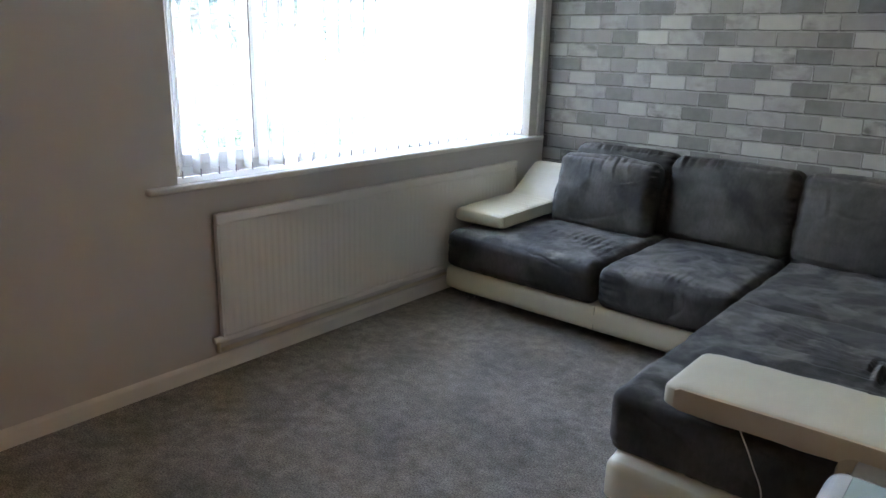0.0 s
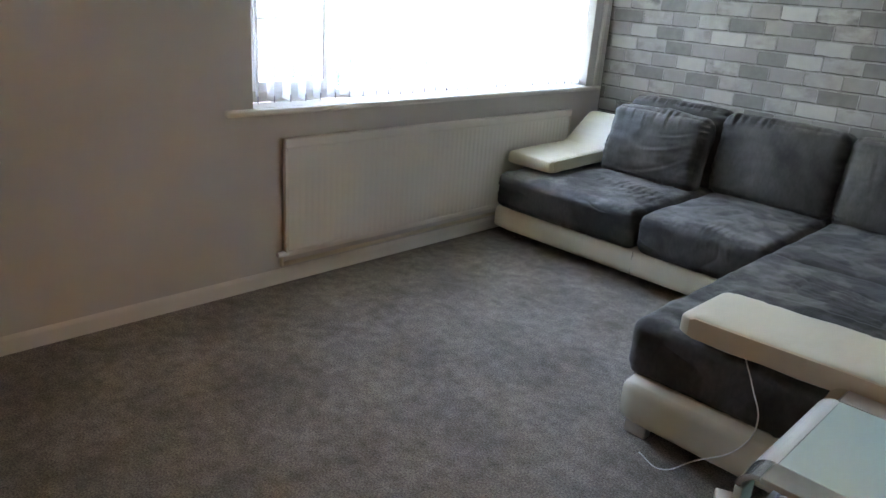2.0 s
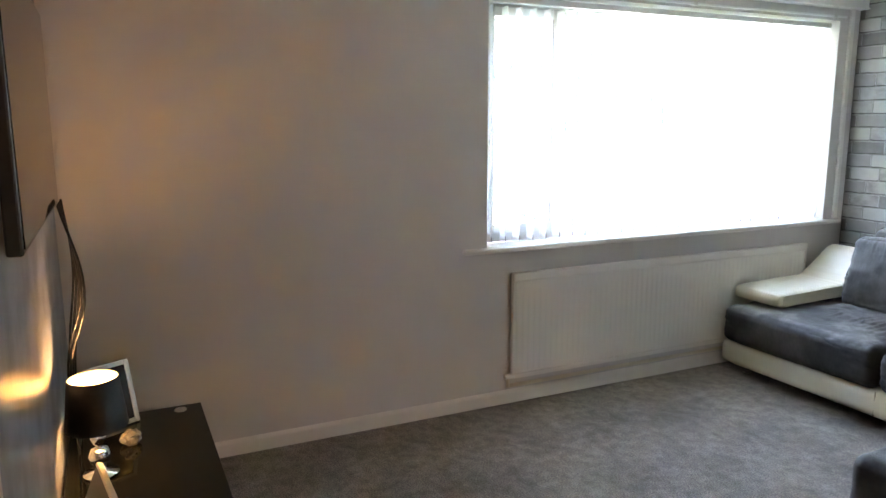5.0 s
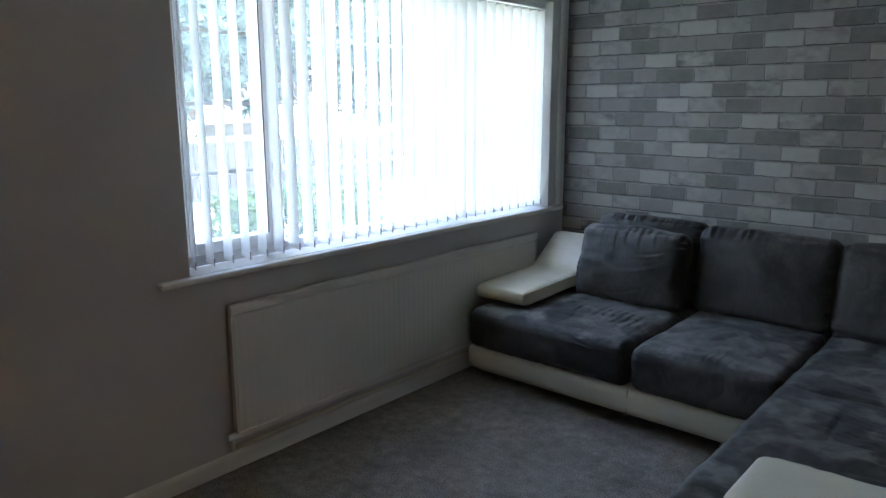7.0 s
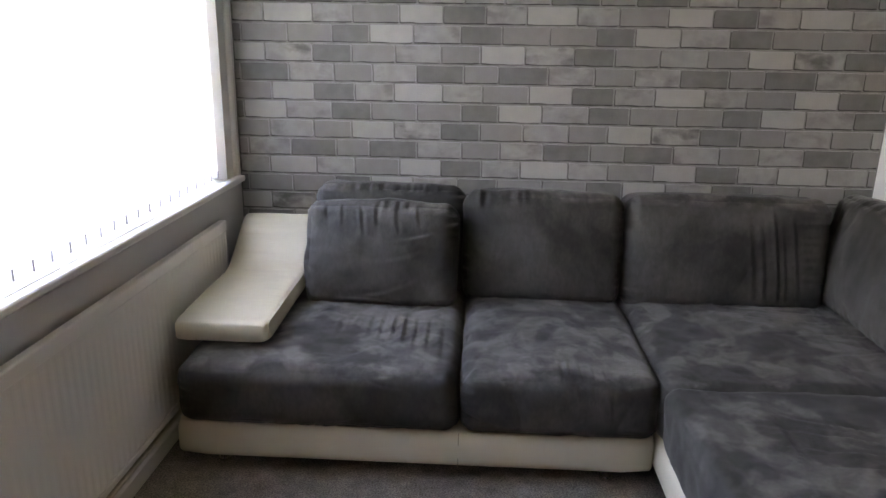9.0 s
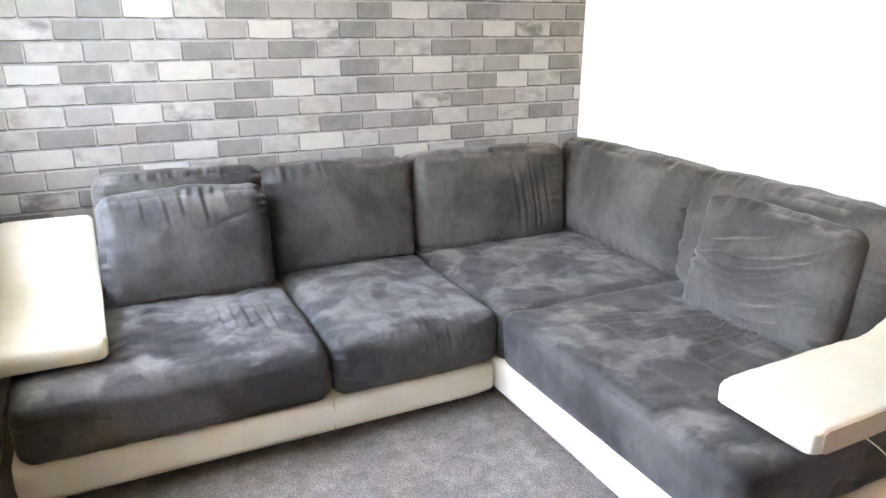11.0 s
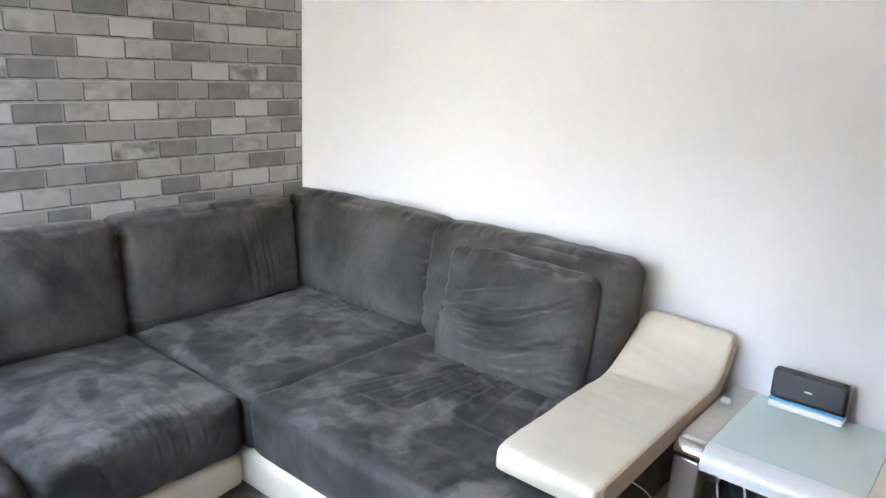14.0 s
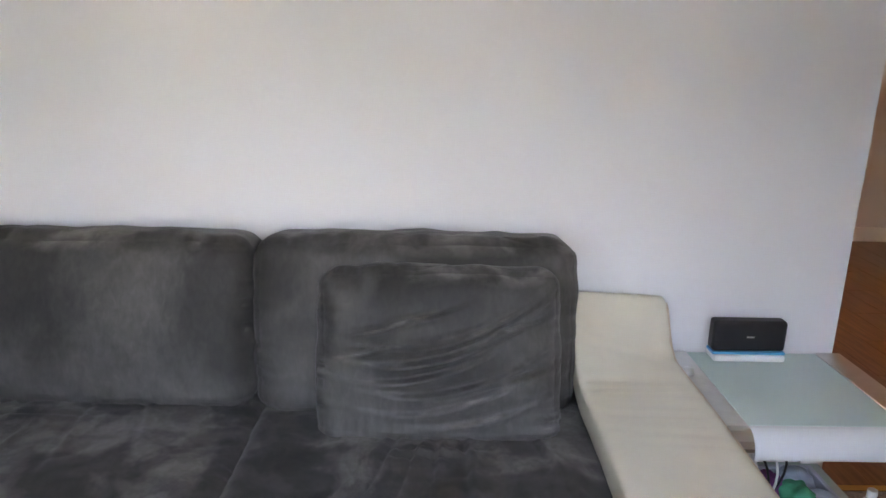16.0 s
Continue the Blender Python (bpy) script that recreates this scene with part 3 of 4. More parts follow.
# seats: x0, x1, y0, y1, seed
ZS0, ZS1 = 0.21, 0.445
SEAT_CR = {
    1: [(2, x, y, rn, w_, d_) for x, y, rn, w_, d_ in ((0.02, -0.10, 0.07, 0.010, 0.007), (0.07, -0.06, 0.06, 0.010, -0.007), (0.14, -0.08, 0.09, 0.010, 0.011), (0.185, -0.09, 0.10, 0.009, 0.011),
                                                      (0.235, -0.09, 0.09, 0.009, 0.011), (0.28, -0.12, 0.10, 0.009, 0.011), (0.325, -0.14, 0.11, 0.009, 0.011), (0.375, -0.16, 0.11, 0.009, 0.010), (0.43, -0.2, 0.12, 0.010, 0.008))],
    2: [(2, x, y, rn, w_, d_) for x, y, rn, w_, d_ in ((0.0, -0.40, 0.05, 0.008, 0.005), (0.03, -0.41, 0.06, 0.008, 0.006), (0.065, -0.42, 0.07, 0.008, 0.007), (0.11, -0.43, 0.05, 0.008, 0.005), (0.15, -0.43, 0.05, 0.008, 0.004))]
       + [(-2, x, 0.05, 0.05, 0.008, d_) for x, d_ in ((0.01, 0.004), (0.06, 0.005), (0.11, 0.006), (0.17, 0.005))],
    3: [(1, y, x, rn, w_, d_) for y, x, rn, w_, d_ in ((0.2, 0.1, 0.16, 0.013, 0.009), (0.1, 0.05, 0.14, 0.012, 0.009), (-0.05, 0.2, 0.18, 0.013, 0.008), (0.28, -0.2, 0.15, 0.012, 0.008), (-0.2, 0.3, 0.14, 0.012, 0.008))]
       + [(2, x, y, rn, w_, d_) for x, y, rn, w_, d_ in ((0.25, 0.1, 0.16, 0.013, 0.010), (0.34, 0.05, 0.14, 0.012, 0.010), (-0.3, 0.1, 0.12, 0.014, 0.008))],
    4: [(1, y, x, rn, w_, d_) for y, x, rn, w_, d_ in ((0.30, -0.05, 0.20, 0.012, 0.012), (0.22, 0.0, 0.24, 0.012, 0.016), (0.15, -0.02, 0.22, 0.012, 0.016), (0.08, 0.02, 0.20, 0.012, 0.015), (0.0, 0.0, 0.24, 0.013, 0.016), (-0.08, 0.06, 0.20, 0.012, 0.009), (-0.2, 0.1, 0.2, 0.013, 0.009))]
       + [(2, x, y, rn, w_, d_) for x, y, rn, w_, d_ in ((0.09, 0.08, 0.08, 0.015, 0.034), (0.05, 0.14, 0.07, 0.012, 0.012), (-0.3, 0.25, 0.12, 0.014, 0.007), (-0.2, -0.2, 0.15, 0.015, 0.006))],
}
for name_i, (x0, x1, y0, y1) in enumerate(((0.125, 1.147, SF - 0.03, 4.25), (1.147, 1.855, SF - 0.03, 4.25), (1.84, 3.0, 3.24, 4.30), (CX0 - 0.02, 3.0, CY0 + 0.055, 3.27))):
    part("seat_cushion", cushion_bm(x1 - x0, y1 - y0, ZS1 - ZS0, 0.05 if name_i == 3 else 0.062, 120, (0.006, 0.008, 0.020), 0.008, 6.5, name_i + 3, SEAT_CR.get(name_i + 1, ()), 0.006, 0.007), VELVET, sofa, smooth=True).location = ((x0 + x1) / 2, (y0 + y1) / 2, (ZS0 + ZS1) / 2)


def back_cushion(cx, cy, w, rz, h=0.50, d=0.26, seed=0, lean=9, z=0.40, kind="back_cushion", creases=(), parent=sofa, puff=0.04, wr=0.008):
    b = cushion_bm(w, d, h, min(0.07, d * 0.42), 100, (0.006, puff, 0.012), wr, 6, seed, creases, 0.004 if kind == "back_cushion" else 0.003, 0.026)
    o = part(kind, b, VELVET, parent, smooth=True)
    o.location = (cx, cy, z + h / 2)
    o.rotation_euler = (radians(-lean), 0, radians(rz))
    return o


FOLDS = [(-2, 0.10, -0.02, 0.16, 0.014, 0.008), (-2, 0.15, -0.06, 0.15, 0.013, 0.011), (-2, 0.20, 0.02, 0.2, 0.011, 0.013), (-2, 0.245, -0.09, 0.14, 0.011, 0.013), (-2, 0.29, -0.02, 0.16, 0.012, 0.010), (-2, -0.3, 0.1, 0.10, 0.014, 0.006)]
DRAPE = [(-2, x, z, rn, w_, d_) for x, z, rn, w_, d_ in ((-0.24, 0.2, 0.04, 0.010, 0.006), (-0.17, 0.19, 0.05, 0.010, 0.006), (-0.08, 0.17, 0.06, 0.011, 0.008), (-0.02, 0.19, 0.05, 0.010, 0.006), (0.07, 0.17, 0.06, 0.011, 0.008), (0.16, 0.19, 0.05, 0.010, 0.007), (0.22, 0.2, 0.04, 0.010, 0.006))]
DRAPE += [(-3, z, x, r, w_, d_) for z, x, r, w_, d_ in ((0.09, 0.17, 0.08, 0.012, 0.009), (0.0, 0.1, 0.12, 0.016, 0.004), (-0.16, 0.0, 0.2, 0.014, 0.005))]
DRAPE2 = [(-3, z, x, r, w_, d_) for z, x, r, w_, d_ in ((0.115, -0.04, 0.10, 0.011, 0.013), (0.08, -0.16, 0.08, 0.010, 0.014), (0.055, 0.02, 0.22, 0.012, 0.018), (0.01, 0.0, 0.24, 0.013, 0.022), (-0.035, -0.02, 0.2, 0.012, 0.019),
                                                         (-0.07, 0.06, 0.18, 0.013, 0.022), (-0.12, 0.04, 0.16, 0.012, 0.018), (-0.155, 0.12, 0.12, 0.012, 0.016), (0.02, -0.2, 0.07, 0.010, 0.016), (-0.04, 0.22, 0.07, 0.010, 0.016), (0.09, 0.2, 0.08, 0.010, 0.013))]
part("back_frame", cushion_bm(2.5, 0.16, 0.52, 0.05, 10, wrinkle=0.001, seed=20), VELVET, sofa, smooth=True).location = (0.45 + 1.25, 4.38, 0.45)
part("back_frame", cushion_bm(0.10, 1.9, 0.50, 0.05, 10, wrinkle=0.001, seed=21), VELVET, sofa, smooth=True).location = (3.03, 3.40, 0.45)
back_cushion(0.79, 4.24, 0.70, 0, 0.50, 0.2, 31, z=0.42)
back_cushion(1.487, 4.20, 0.71, 0, 0.50, 0.27, 32, z=0.41)
back_cushion(2.295, 4.21, 0.90, 0, 0.51, 0.27, 33, z=0.40, creases=FOLDS)
back_cushion(2.90, 3.785, 1.01, -90, 0.515, 0.25, 34, z=0.41)
back_cushion(2.875, 2.81, 0.92, -90, 0.515, 0.25, 35, z=0.42)
pil = back_cushion(0.775, 4.03, 0.665, 0, 0.47, 0.17, 36, lean=12, z=0.41, kind="scatter_cushion", parent=None, wr=0.012, creases=DRAPE)
tagged(pil, "square charcoal velour scatter cushion propped by the window armrest", "cushion")
pil = back_cushion(2.70, 2.745, 0.655, -90, 0.49, 0.15, 37, lean=14, z=0.40, kind="scatter_cushion", parent=None, wr=0.012, creases=DRAPE2)
tagged(pil, "creased charcoal velour scatter cushion propped by the side table armrest", "cushion")


ARM_T = 0.092


def arm_at(t, u, length, rise, near, far):
    """Point and normal of an arm's top line at t along and u (-1 to 1) across: level, then a sweep that starts at far (u -1) to near (u 1)."""
    t0 = far + (near - far) * (u + 1) / 2

    def top(q):
        s = min(1.0, max(0.0, (q - t0) / (0.99 - t0)))
        return rise * (0.4 * s + 0.6 * s * s * (3 - 2 * s)) - 0.006 * math.cos(min(1.0, q / 0.6) * math.pi)
    a, b = top(t - 0.025), top(t + 0.025)
    d = math.hypot(0.05 * length, b - a)
    return t * length, (a + b) / 2, -(b - a) / d, 0.05 * length / d


def arm_bm(w, length, seed, rise, near, far):
    """A flat arm pad that sweeps up at its back, along +y from 0; its top about z 0."""
    bm = bmesh.new()
    m, n = 20, 84
    rings = []
    for i in range(n + 1):
        g = min(i, n - i)
        e = (0.70, 0.82, 0.9, 0.95, 0.98, 1.0)[min(g, 5)]
        ring = []
        for k in range(m * 2):
            a = 2 * math.pi * (k + 0.5) / (m * 2)
            ca, sa = math.cos(a), math.sin(a)
            px = math.copysign(abs(ca) ** 0.2, ca) * (w / 2 - (1 - e) * 0.035)
            pz = math.copysign(abs(sa) ** 0.24, sa) * ARM_T / 2 * e
            u = px / (w / 2)
            y, z, ny, nz = arm_at(i / n, u, length, rise, near, far)
            wv = noise.noise(Vector((px * 6, y * 9, seed))) * 0.004
            if sa > 0.3:
                d = i / n - (far + (near - far) * (u + 1) / 2)
                wv -= 0.006 * math.exp(-(d / 0.09) ** 2) * max(0.0, 1 - abs(noise.noise(Vector((px * 5, d * length * 26, seed + 5)))) * 5)
                wv -= 0.004 * max(0.0, 1 - abs(noise.noise(Vector((px * 4, y * 18, seed + 9)))) * 7)
            o = pz - ARM_T / 2 + wv
            ring.append(bm.verts.new((px, y + ny * o, z + nz * o)))
        rings.append(ring)
    for a, b in zip(rings, rings[1:]):
        for k in range(m * 2):
            bm.faces.new((a[k], a[(k + 1) % (m * 2)], b[(k + 1) % (m * 2)], b[k]))
    bm.faces.new(rings[0]), bm.faces.new(rings[-1][::-1])
    bmesh.ops.recalc_face_normals(bm, faces=bm.faces)
    return bm


def arm_side_bm(w, length, rise, near, far):
    """The stitched side panel of an arm, 3 mm proud of it."""
    bm = bmesh.new()
    x0, x1 = w / 2 - 0.006, w / 2 + 0.003
    rows = []
    for i in range(2, 59):
        y, z, ny, nz = arm_at(i / 60, 1, length, rise, near, far)
        e = 0.66 if i in (2, 58) else 0.84
        rows.append([bm.verts.new((x, y + ny * o, z + nz * o)) for x, o in ((x0, -ARM_T / 2 + ARM_T / 2 * e), (x1, -ARM_T / 2 + ARM_T / 2 * e - 0.004), (x1, -ARM_T / 2 - ARM_T / 2 * e + 0.004), (x0, -ARM_T / 2 - ARM_T / 2 * e))])
    for a, b in zip(rows, rows[1:]):
        for k in range(3):
            bm.faces.new((a[k], a[k + 1], b[k + 1], b[k]))
    bm.faces.new(rows[0]), bm.faces.new(rows[-1][::-1])
    bmesh.ops.recalc_face_normals(bm, faces=bm.faces)
    return bm


# Cream leather again, with the warm shade on this arm's outer side coloured in.
CREAM_SHADED = mat("cream_leather_shaded_side", (0.60, 0.47, 0.33), 0.45, vary=0.05, scale=5, bump=0.12, bscale=180)
arm = part("armrest", arm_bm(0.35, 0.92, 1, 0.195, 0.62, 0.62), CREAM, sofa, "cream leather arm sweeping up at its back", smooth=True)
arm.location = (0.25, 3.42, 0.560)
part("side_panel", arm_side_bm(0.35, 0.92, 0.195, 0.62, 0.62), CREAM, arm, "cream stitched side panel")
arm = part("armrest", arm_bm(0.33, 1.0, 2, 0.168, 0.86, 0.66), CREAM, sofa, "cream leather arm sweeping up at its back", smooth=True)
arm.location = (2.045, 2.183, 0.560)
arm.rotation_euler = (0, 0, radians(-90))
part("side_panel", arm_side_bm(0.33, 1.0, 0.168, 0.86, 0.66), CREAM_SHADED, arm, "cream stitched side panel with warm shade in its colour")

# ---- side table with its router ----
TX0, TX1, TY0, TY1, TZ = 2.52, 3.07, 1.405, 2.005, 0.511
RAIL = 0.085
table = thing("side_table", (0, 0, 0), "low silver side table with a frosted glass top and curved edge", "table")


def bent_edge(r0, thick, x_end, drop):
    """Side outline of a flat top whose front edge bends down in a quarter curve."""
    outer, inner = [(x_end, TZ)], [(x_end, TZ - thick)]
    for k in range(9):
        a = math.pi / 2 * k / 8
        c = (TX0 + r0, TZ - r0)
        outer.append((c[0] - r0 * math.sin(a), c[1] + r0 * math.cos(a)))
        inner.append((c[0] - (r0 - thick) * math.sin(a), c[1] + (r0 - thick) * math.cos(a)))
    outer.append((TX0, TZ - r0 - drop))
    inner.append((TX0 + thick, TZ - r0 - drop))
    return outer + inner[::-1]


part("glass_top", box_bm(TX0 + 0.061, TY0 + RAIL, TZ - 0.010, TX1 - 0.01, TY1 - RAIL, TZ, 0.002), FROST, table)
part("front_lip", extrude_profile([(x, z - 0.001) for x, z in bent_edge(0.060, 0.009, TX0 + 0.0605, 0.008)], TY0 + RAIL, TY1 - RAIL, "y"), LIP, table, "white curved front edge")
for y in (TY0, TY1 - RAIL + 0.001):
    part("side_rail", box_bm(TX0 + 0.056, y, TZ - 0.016, TX1 - 0.004, y + RAIL - 0.001, TZ + 0.001, 0.002), METAL, table, "satin silver side rail")
    part("rail_bend", extrude_profile([(x + 0.004, z + 0.001) for x, z in bent_edge(0.05, 0.014, TX0 + 0.0505, 0.0)], y, y + RAIL - 0.001, "y"), CHROME, table, "polished chrome bend")
for x in (TX0 + 0.004, TX1 - 0.03):
    for y in (TY0 + 0.002, TY1 - RAIL + 0.004):
        part("leg", box_bm(x, y, 0, x + 0.02, y + RAIL - 0.006, TZ - (0.052 if x < 2.6 else 0.016), 0.004), METAL, table)
part("shelf", box_bm(TX0 + 0.03, TY0 + 0.02, 0.095, TX1 - 0.02, TY1 - 0.02, 0.11, 0.003), FROST, table)
part("knob", join_bm(cyl_bm(0.018, 0.014, TZ + 0.002, TZ + 0.02, 16, (TX1 - 0.18, TY1 - 0.03))), WHITEP, table, smooth=True)
router = thing("router", (3.02, 1.748, TZ + 0.003), "black broadband router with a blue strip on the side table", "router", rz=0)
part("body", box_bm(-0.03, -0.118, 0.03, 0.02, 0.118, 0.133, 0.012, 3), BLACK, router)
part("light_strip", box_bm(-0.034, -0.117, 0.022, 0.02, 0.117, 0.03, 0.001), BLUEP, router)
part("foot", box_bm(-0.045, -0.116, 0.0, 0.03, 0.116, 0.022, 0.008, 3), WHITEP, router)
part("badge", box_bm(-0.0312, -0.012, 0.078, -0.0298, 0.012, 0.083), METAL, router)

# ---- television unit ----
UX0, UX1, UY1, UZ = 0.32, 1.64, 0.078, 0.414
tvu = thing("television_unit", (0, 0, 0), "low television unit with a black glass top and red gloss doors", "cabinet")
part("top", box_bm(UX0, S + 0.01, UZ - 0.012, UX1, UY1, UZ, 0.003), BLACKGLASS, tvu)
part("body", box_bm(UX0 + 0.01, S + 0.012, 0.05, UX1 - 0.01, UY1 - 0.03, UZ - 0.02, 0.003), RED, tvu)
for k in range(3):
    w = (UX1 - UX0 - 0.02) / 3
    dr = part("door", box_bm(UX0 + 0.012 + k * w, UY1 - 0.029, 0.055, UX0 + 0.008 + (k + 1) * w, UY1 - 0.012, UZ - 0.025, 0.003), RED, tvu)
for x in (UX0 + 0.055, UX1 - 0.055):
    for y in (S + 0.06, UY1 - 0.085):
        part("fixing_disc", cyl_bm(0.024, 0.024, UZ, UZ + 0.004, 24, (x, y)), METAL, tvu)
        part("foot", cyl_bm(0.025, 0.02, 0, 0.05, 16, (x, y)), BLACK, tvu)
        part("spacer", cyl_bm(0.018, 0.018, UZ - 0.02, UZ - 0.012, 16, (x, y)), METAL, tvu)

# ---- outside ----
EXG = 0.0
structure("ground", box_bm(-400, -400, EXG - 0.6, -0.3, 400, EXG - 0.3), mat("lawn", (0.07, 0.11, 0.04), 0.9, vary=0.3, scale=3), "grass outside the window")
# lamp, pictures and television by the south wall
lamp = thing("table_lamp", (0.84, -0.30, UZ), "lit table lamp, black shade and chrome stem, on television unit", "lamp")
part("base", lathe_bm([(0.0, 0.0), (0.055, 0.0), (0.057, 0.008), (0.02, 0.016), (0.012, 0.03)]), CHROME, lamp, smooth=True)
part("stem", lathe_bm([(0.012, 0.03), (0.03, 0.046), (0.036, 0.068), (0.026, 0.093), (0.01, 0.1), (0.021, 0.117), (0.026, 0.135), (0.018, 0.152), (0.009, 0.158), (0.014, 0.17), (0.008, 0.19)]), CHROME, lamp, "stacked chrome balls", smooth=True)
sh = part("shade", lathe_bm([(0.098, 0.172), (0.079, 0.342), (0.0775, 0.342), (0.0965, 0.172), (0.098, 0.172)], 40), SHADE, lamp, smooth=True)
part("lining", lathe_bm([(0.095, 0.173), (0.076, 0.341), (0.0755, 0.341), (0.0945, 0.173)], 40), mat("pale_gold_lining", (0.8, 0.68, 0.45), 0.4), sh, "pale gold lining", smooth=True)
part("bulb", lathe_bm([(0.0, 0.28), (0.015, 0.275), (0.022, 0.255), (0.012, 0.22), (0.008, 0.188)]), glow("warm_bulb", (1.0, 0.62, 0.28), 3), lamp, smooth=True)
bl = new("bulb_light", bpy.data.lights.new("bulb_light", "POINT"))
bl.data.energy, bl.data.color, bl.data.shadow_soft_size = 0.2, (1.0, 0.55, 0.22), 0.02
bl.location = (0.84, -0.30, UZ + 0.292)


def picture(at, w, h, rz, lean, label, inner):
    f = thing("photo_frame", at, label, "picture frame", rz=rz)
    b = join_bm(box_bm(-w / 2, -0.008, 0, -w / 2 + 0.018, 0.008, h, 0.002), box_bm(w / 2 - 0.018, -0.008, 0, w / 2, 0.008, h, 0.002),
                box_bm(-w / 2 + 0.018, -0.008, 0, w / 2 - 0.018, 0.008, 0.018, 0.002), box_bm(-w / 2 + 0.018, -0.008, h - 0.018, w / 2 - 0.018, 0.008, h, 0.002))
    part("frame", b, METAL, f)
    part("picture", box_bm(-w / 2 + 0.018, -0.004, 0.018, w / 2 - 0.018, 0.0, h - 0.018), inner, f)
    part("stand", box_bm(-0.02, 0.008, 0.0, 0.02, 0.012, h * 0.7), BLACK, f)
    f.rotation_euler = (radians(lean), 0, radians(rz))
    return f


picture((0.46, -0.245, UZ + 0.003), 0.18, 0.25, 118, -14, "silver photo frame propped on the television unit beside the lamp", BLACK)
fr = thing("photo_frame", (1.33, -0.305, UZ + 0.003), "dark photo frame with a silver top edge on the television unit", "picture frame")
fr.rotation_euler = (radians(-22), 0, radians(9))
part("backing", box_bm(-0.27, -0.007, 0, 0.27, 0.007, 0.135, 0.002), BLACK, fr)
part("edge", box_bm(-0.27, -0.009, 0.135, 0.27, 0.009, 0.146, 0.002), METAL, fr, "thin silver top edge")
part("stand", box_bm(-0.02, -0.06, 0.0, 0.02, -0.007, 0.006), BLACK, fr)
orn = part("ornament", cushion_bm(0.06, 0.05, 0.045, 0.015, 14, (0.01, 0.01, 0.01), 0.015, 26, 77), mat("grey_lace", (0.09, 0.09, 0.1), 0.8, vary=0.3, scale=60))
orn.location = (0.63, -0.20, UZ + 0.024)
tagged(orn, "small grey frilled ornament beside the lamp on the television unit", "ornament")
tv = thing("television", (0, 0, 0), "black flat television mounted on the wall over its unit", "television")
part("body", box_bm(0.5, S + 0.012, 1.3, 1.65, S + 0.046, 1.95, 0.006), BLACK, tv)
part("screen", box_bm(0.51, S + 0.046, 1.315, 1.64, S + 0.049, 1.94), BLACKGLASS, tv)
part("bracket", box_bm(0.8, S, 1.45, 1.2, S + 0.012, 1.75), BLACK, tv)
for k in range(5):
    tube("cable", [(0.56 + 0.05 * k, S + 0.06, 1.32), (0.42 + 0.1 * k, S + 0.07 + 0.012 * k, 1.05), (0.5 + 0.05 * k, S + 0.04 + 0.01 * (k % 3), 0.75), (0.5 + 0.04 * k, S + 0.05, UZ + 0.005)], 0.004, BLACK, label="black cable hanging down the wall from the television", category="cable")

# closed door in the south wall
door = tagged(new("door_1"), "white door with a brass lever handle", kind="structure")
DX0, DX1 = 2.08, 2.96
part("leaf", box_bm(DX0 + 0.04, S - 0.08, 0.005, DX1 - 0.04, S - 0.04, 2.02, 0.003), GLOSS, door)
for x0, x1, z0, z1 in ((DX0, DX0 + 0.04, 0, 2.06), (DX1 - 0.04, DX1, 0, 2.06), (DX0 + 0.04, DX1 - 0.04, 2.02, 2.06)):
    part("frame", box_bm(x0, S - 0.12, z0, x1, S + 0.002, z1, 0.002), GLOSS, door)
for x0, x1, z0, z1 in ((DX0 - 0.05, DX0 + 0.01, 0, 2.12), (DX1 - 0.01, DX1 + 0.04, 0, 2.12), (DX0 + 0.01, DX1 - 0.01, 2.05, 2.12)):
    part("casing", box_bm(x0, S + 0.002, z0, x1, S + 0.018, z1, 0.004), GLOSS, door)
part("door_handle", join_bm(box_bm(2.86, S - 0.04, 0.95, 2.90, S - 0.034, 1.12, 0.002), box_bm(2.87, S - 0.034, 1.03, 2.89, S + 0.02, 1.05, 0.004), box_bm(2.77, S + 0.015, 1.03, 2.89, S + 0.03, 1.052, 0.005)), BRASS, door)

# unseen pendant lamp, added to give the next room its warm light
pend = thing("added_ceiling_lamp", (4.9, 0.9, 0), "unseen pendant lamp added to warm the next room", "lamp")
part("rose", cyl_bm(0.05, 0.045, H - 0.02, H, 24), WHITEP, pend)
part("flex", cyl_bm(0.003, 0.003, 2.16, H - 0.02, 8), WHITEP, pend)
part("shade", lathe_bm([(0.05, 2.16), (0.16, 1.98), (0.158, 1.98), (0.048, 2.158), (0.05, 2.16)], 32), WHITEP, pend, smooth=True)
part("bulb", lathe_bm([(0.0, 2.0), (0.025, 2.01), (0.03, 2.04), (0.015, 2.09), (0.012, 2.16)], 20), glow("warm_white_bulb", (1.0, 0.7, 0.4), 3), pend, smooth=True)
hl = new("added_pendant_light", bpy.data.lights.new("added_pendant_light", "POINT"))
hl.data.energy, hl.data.color, hl.data.shadow_soft_size = 0.5, (1.0, 0.6, 0.28), 0.05
hl.location = (4.9, 0.9, 1.95)

# clutter on and under the side table shelf
def crumple(sx, sy, sz, seed, r=0.03):
    return cushion_bm(sx, sy, sz, r, 14, (0.01, 0.01, 0.01), 0.02, 14, seed)


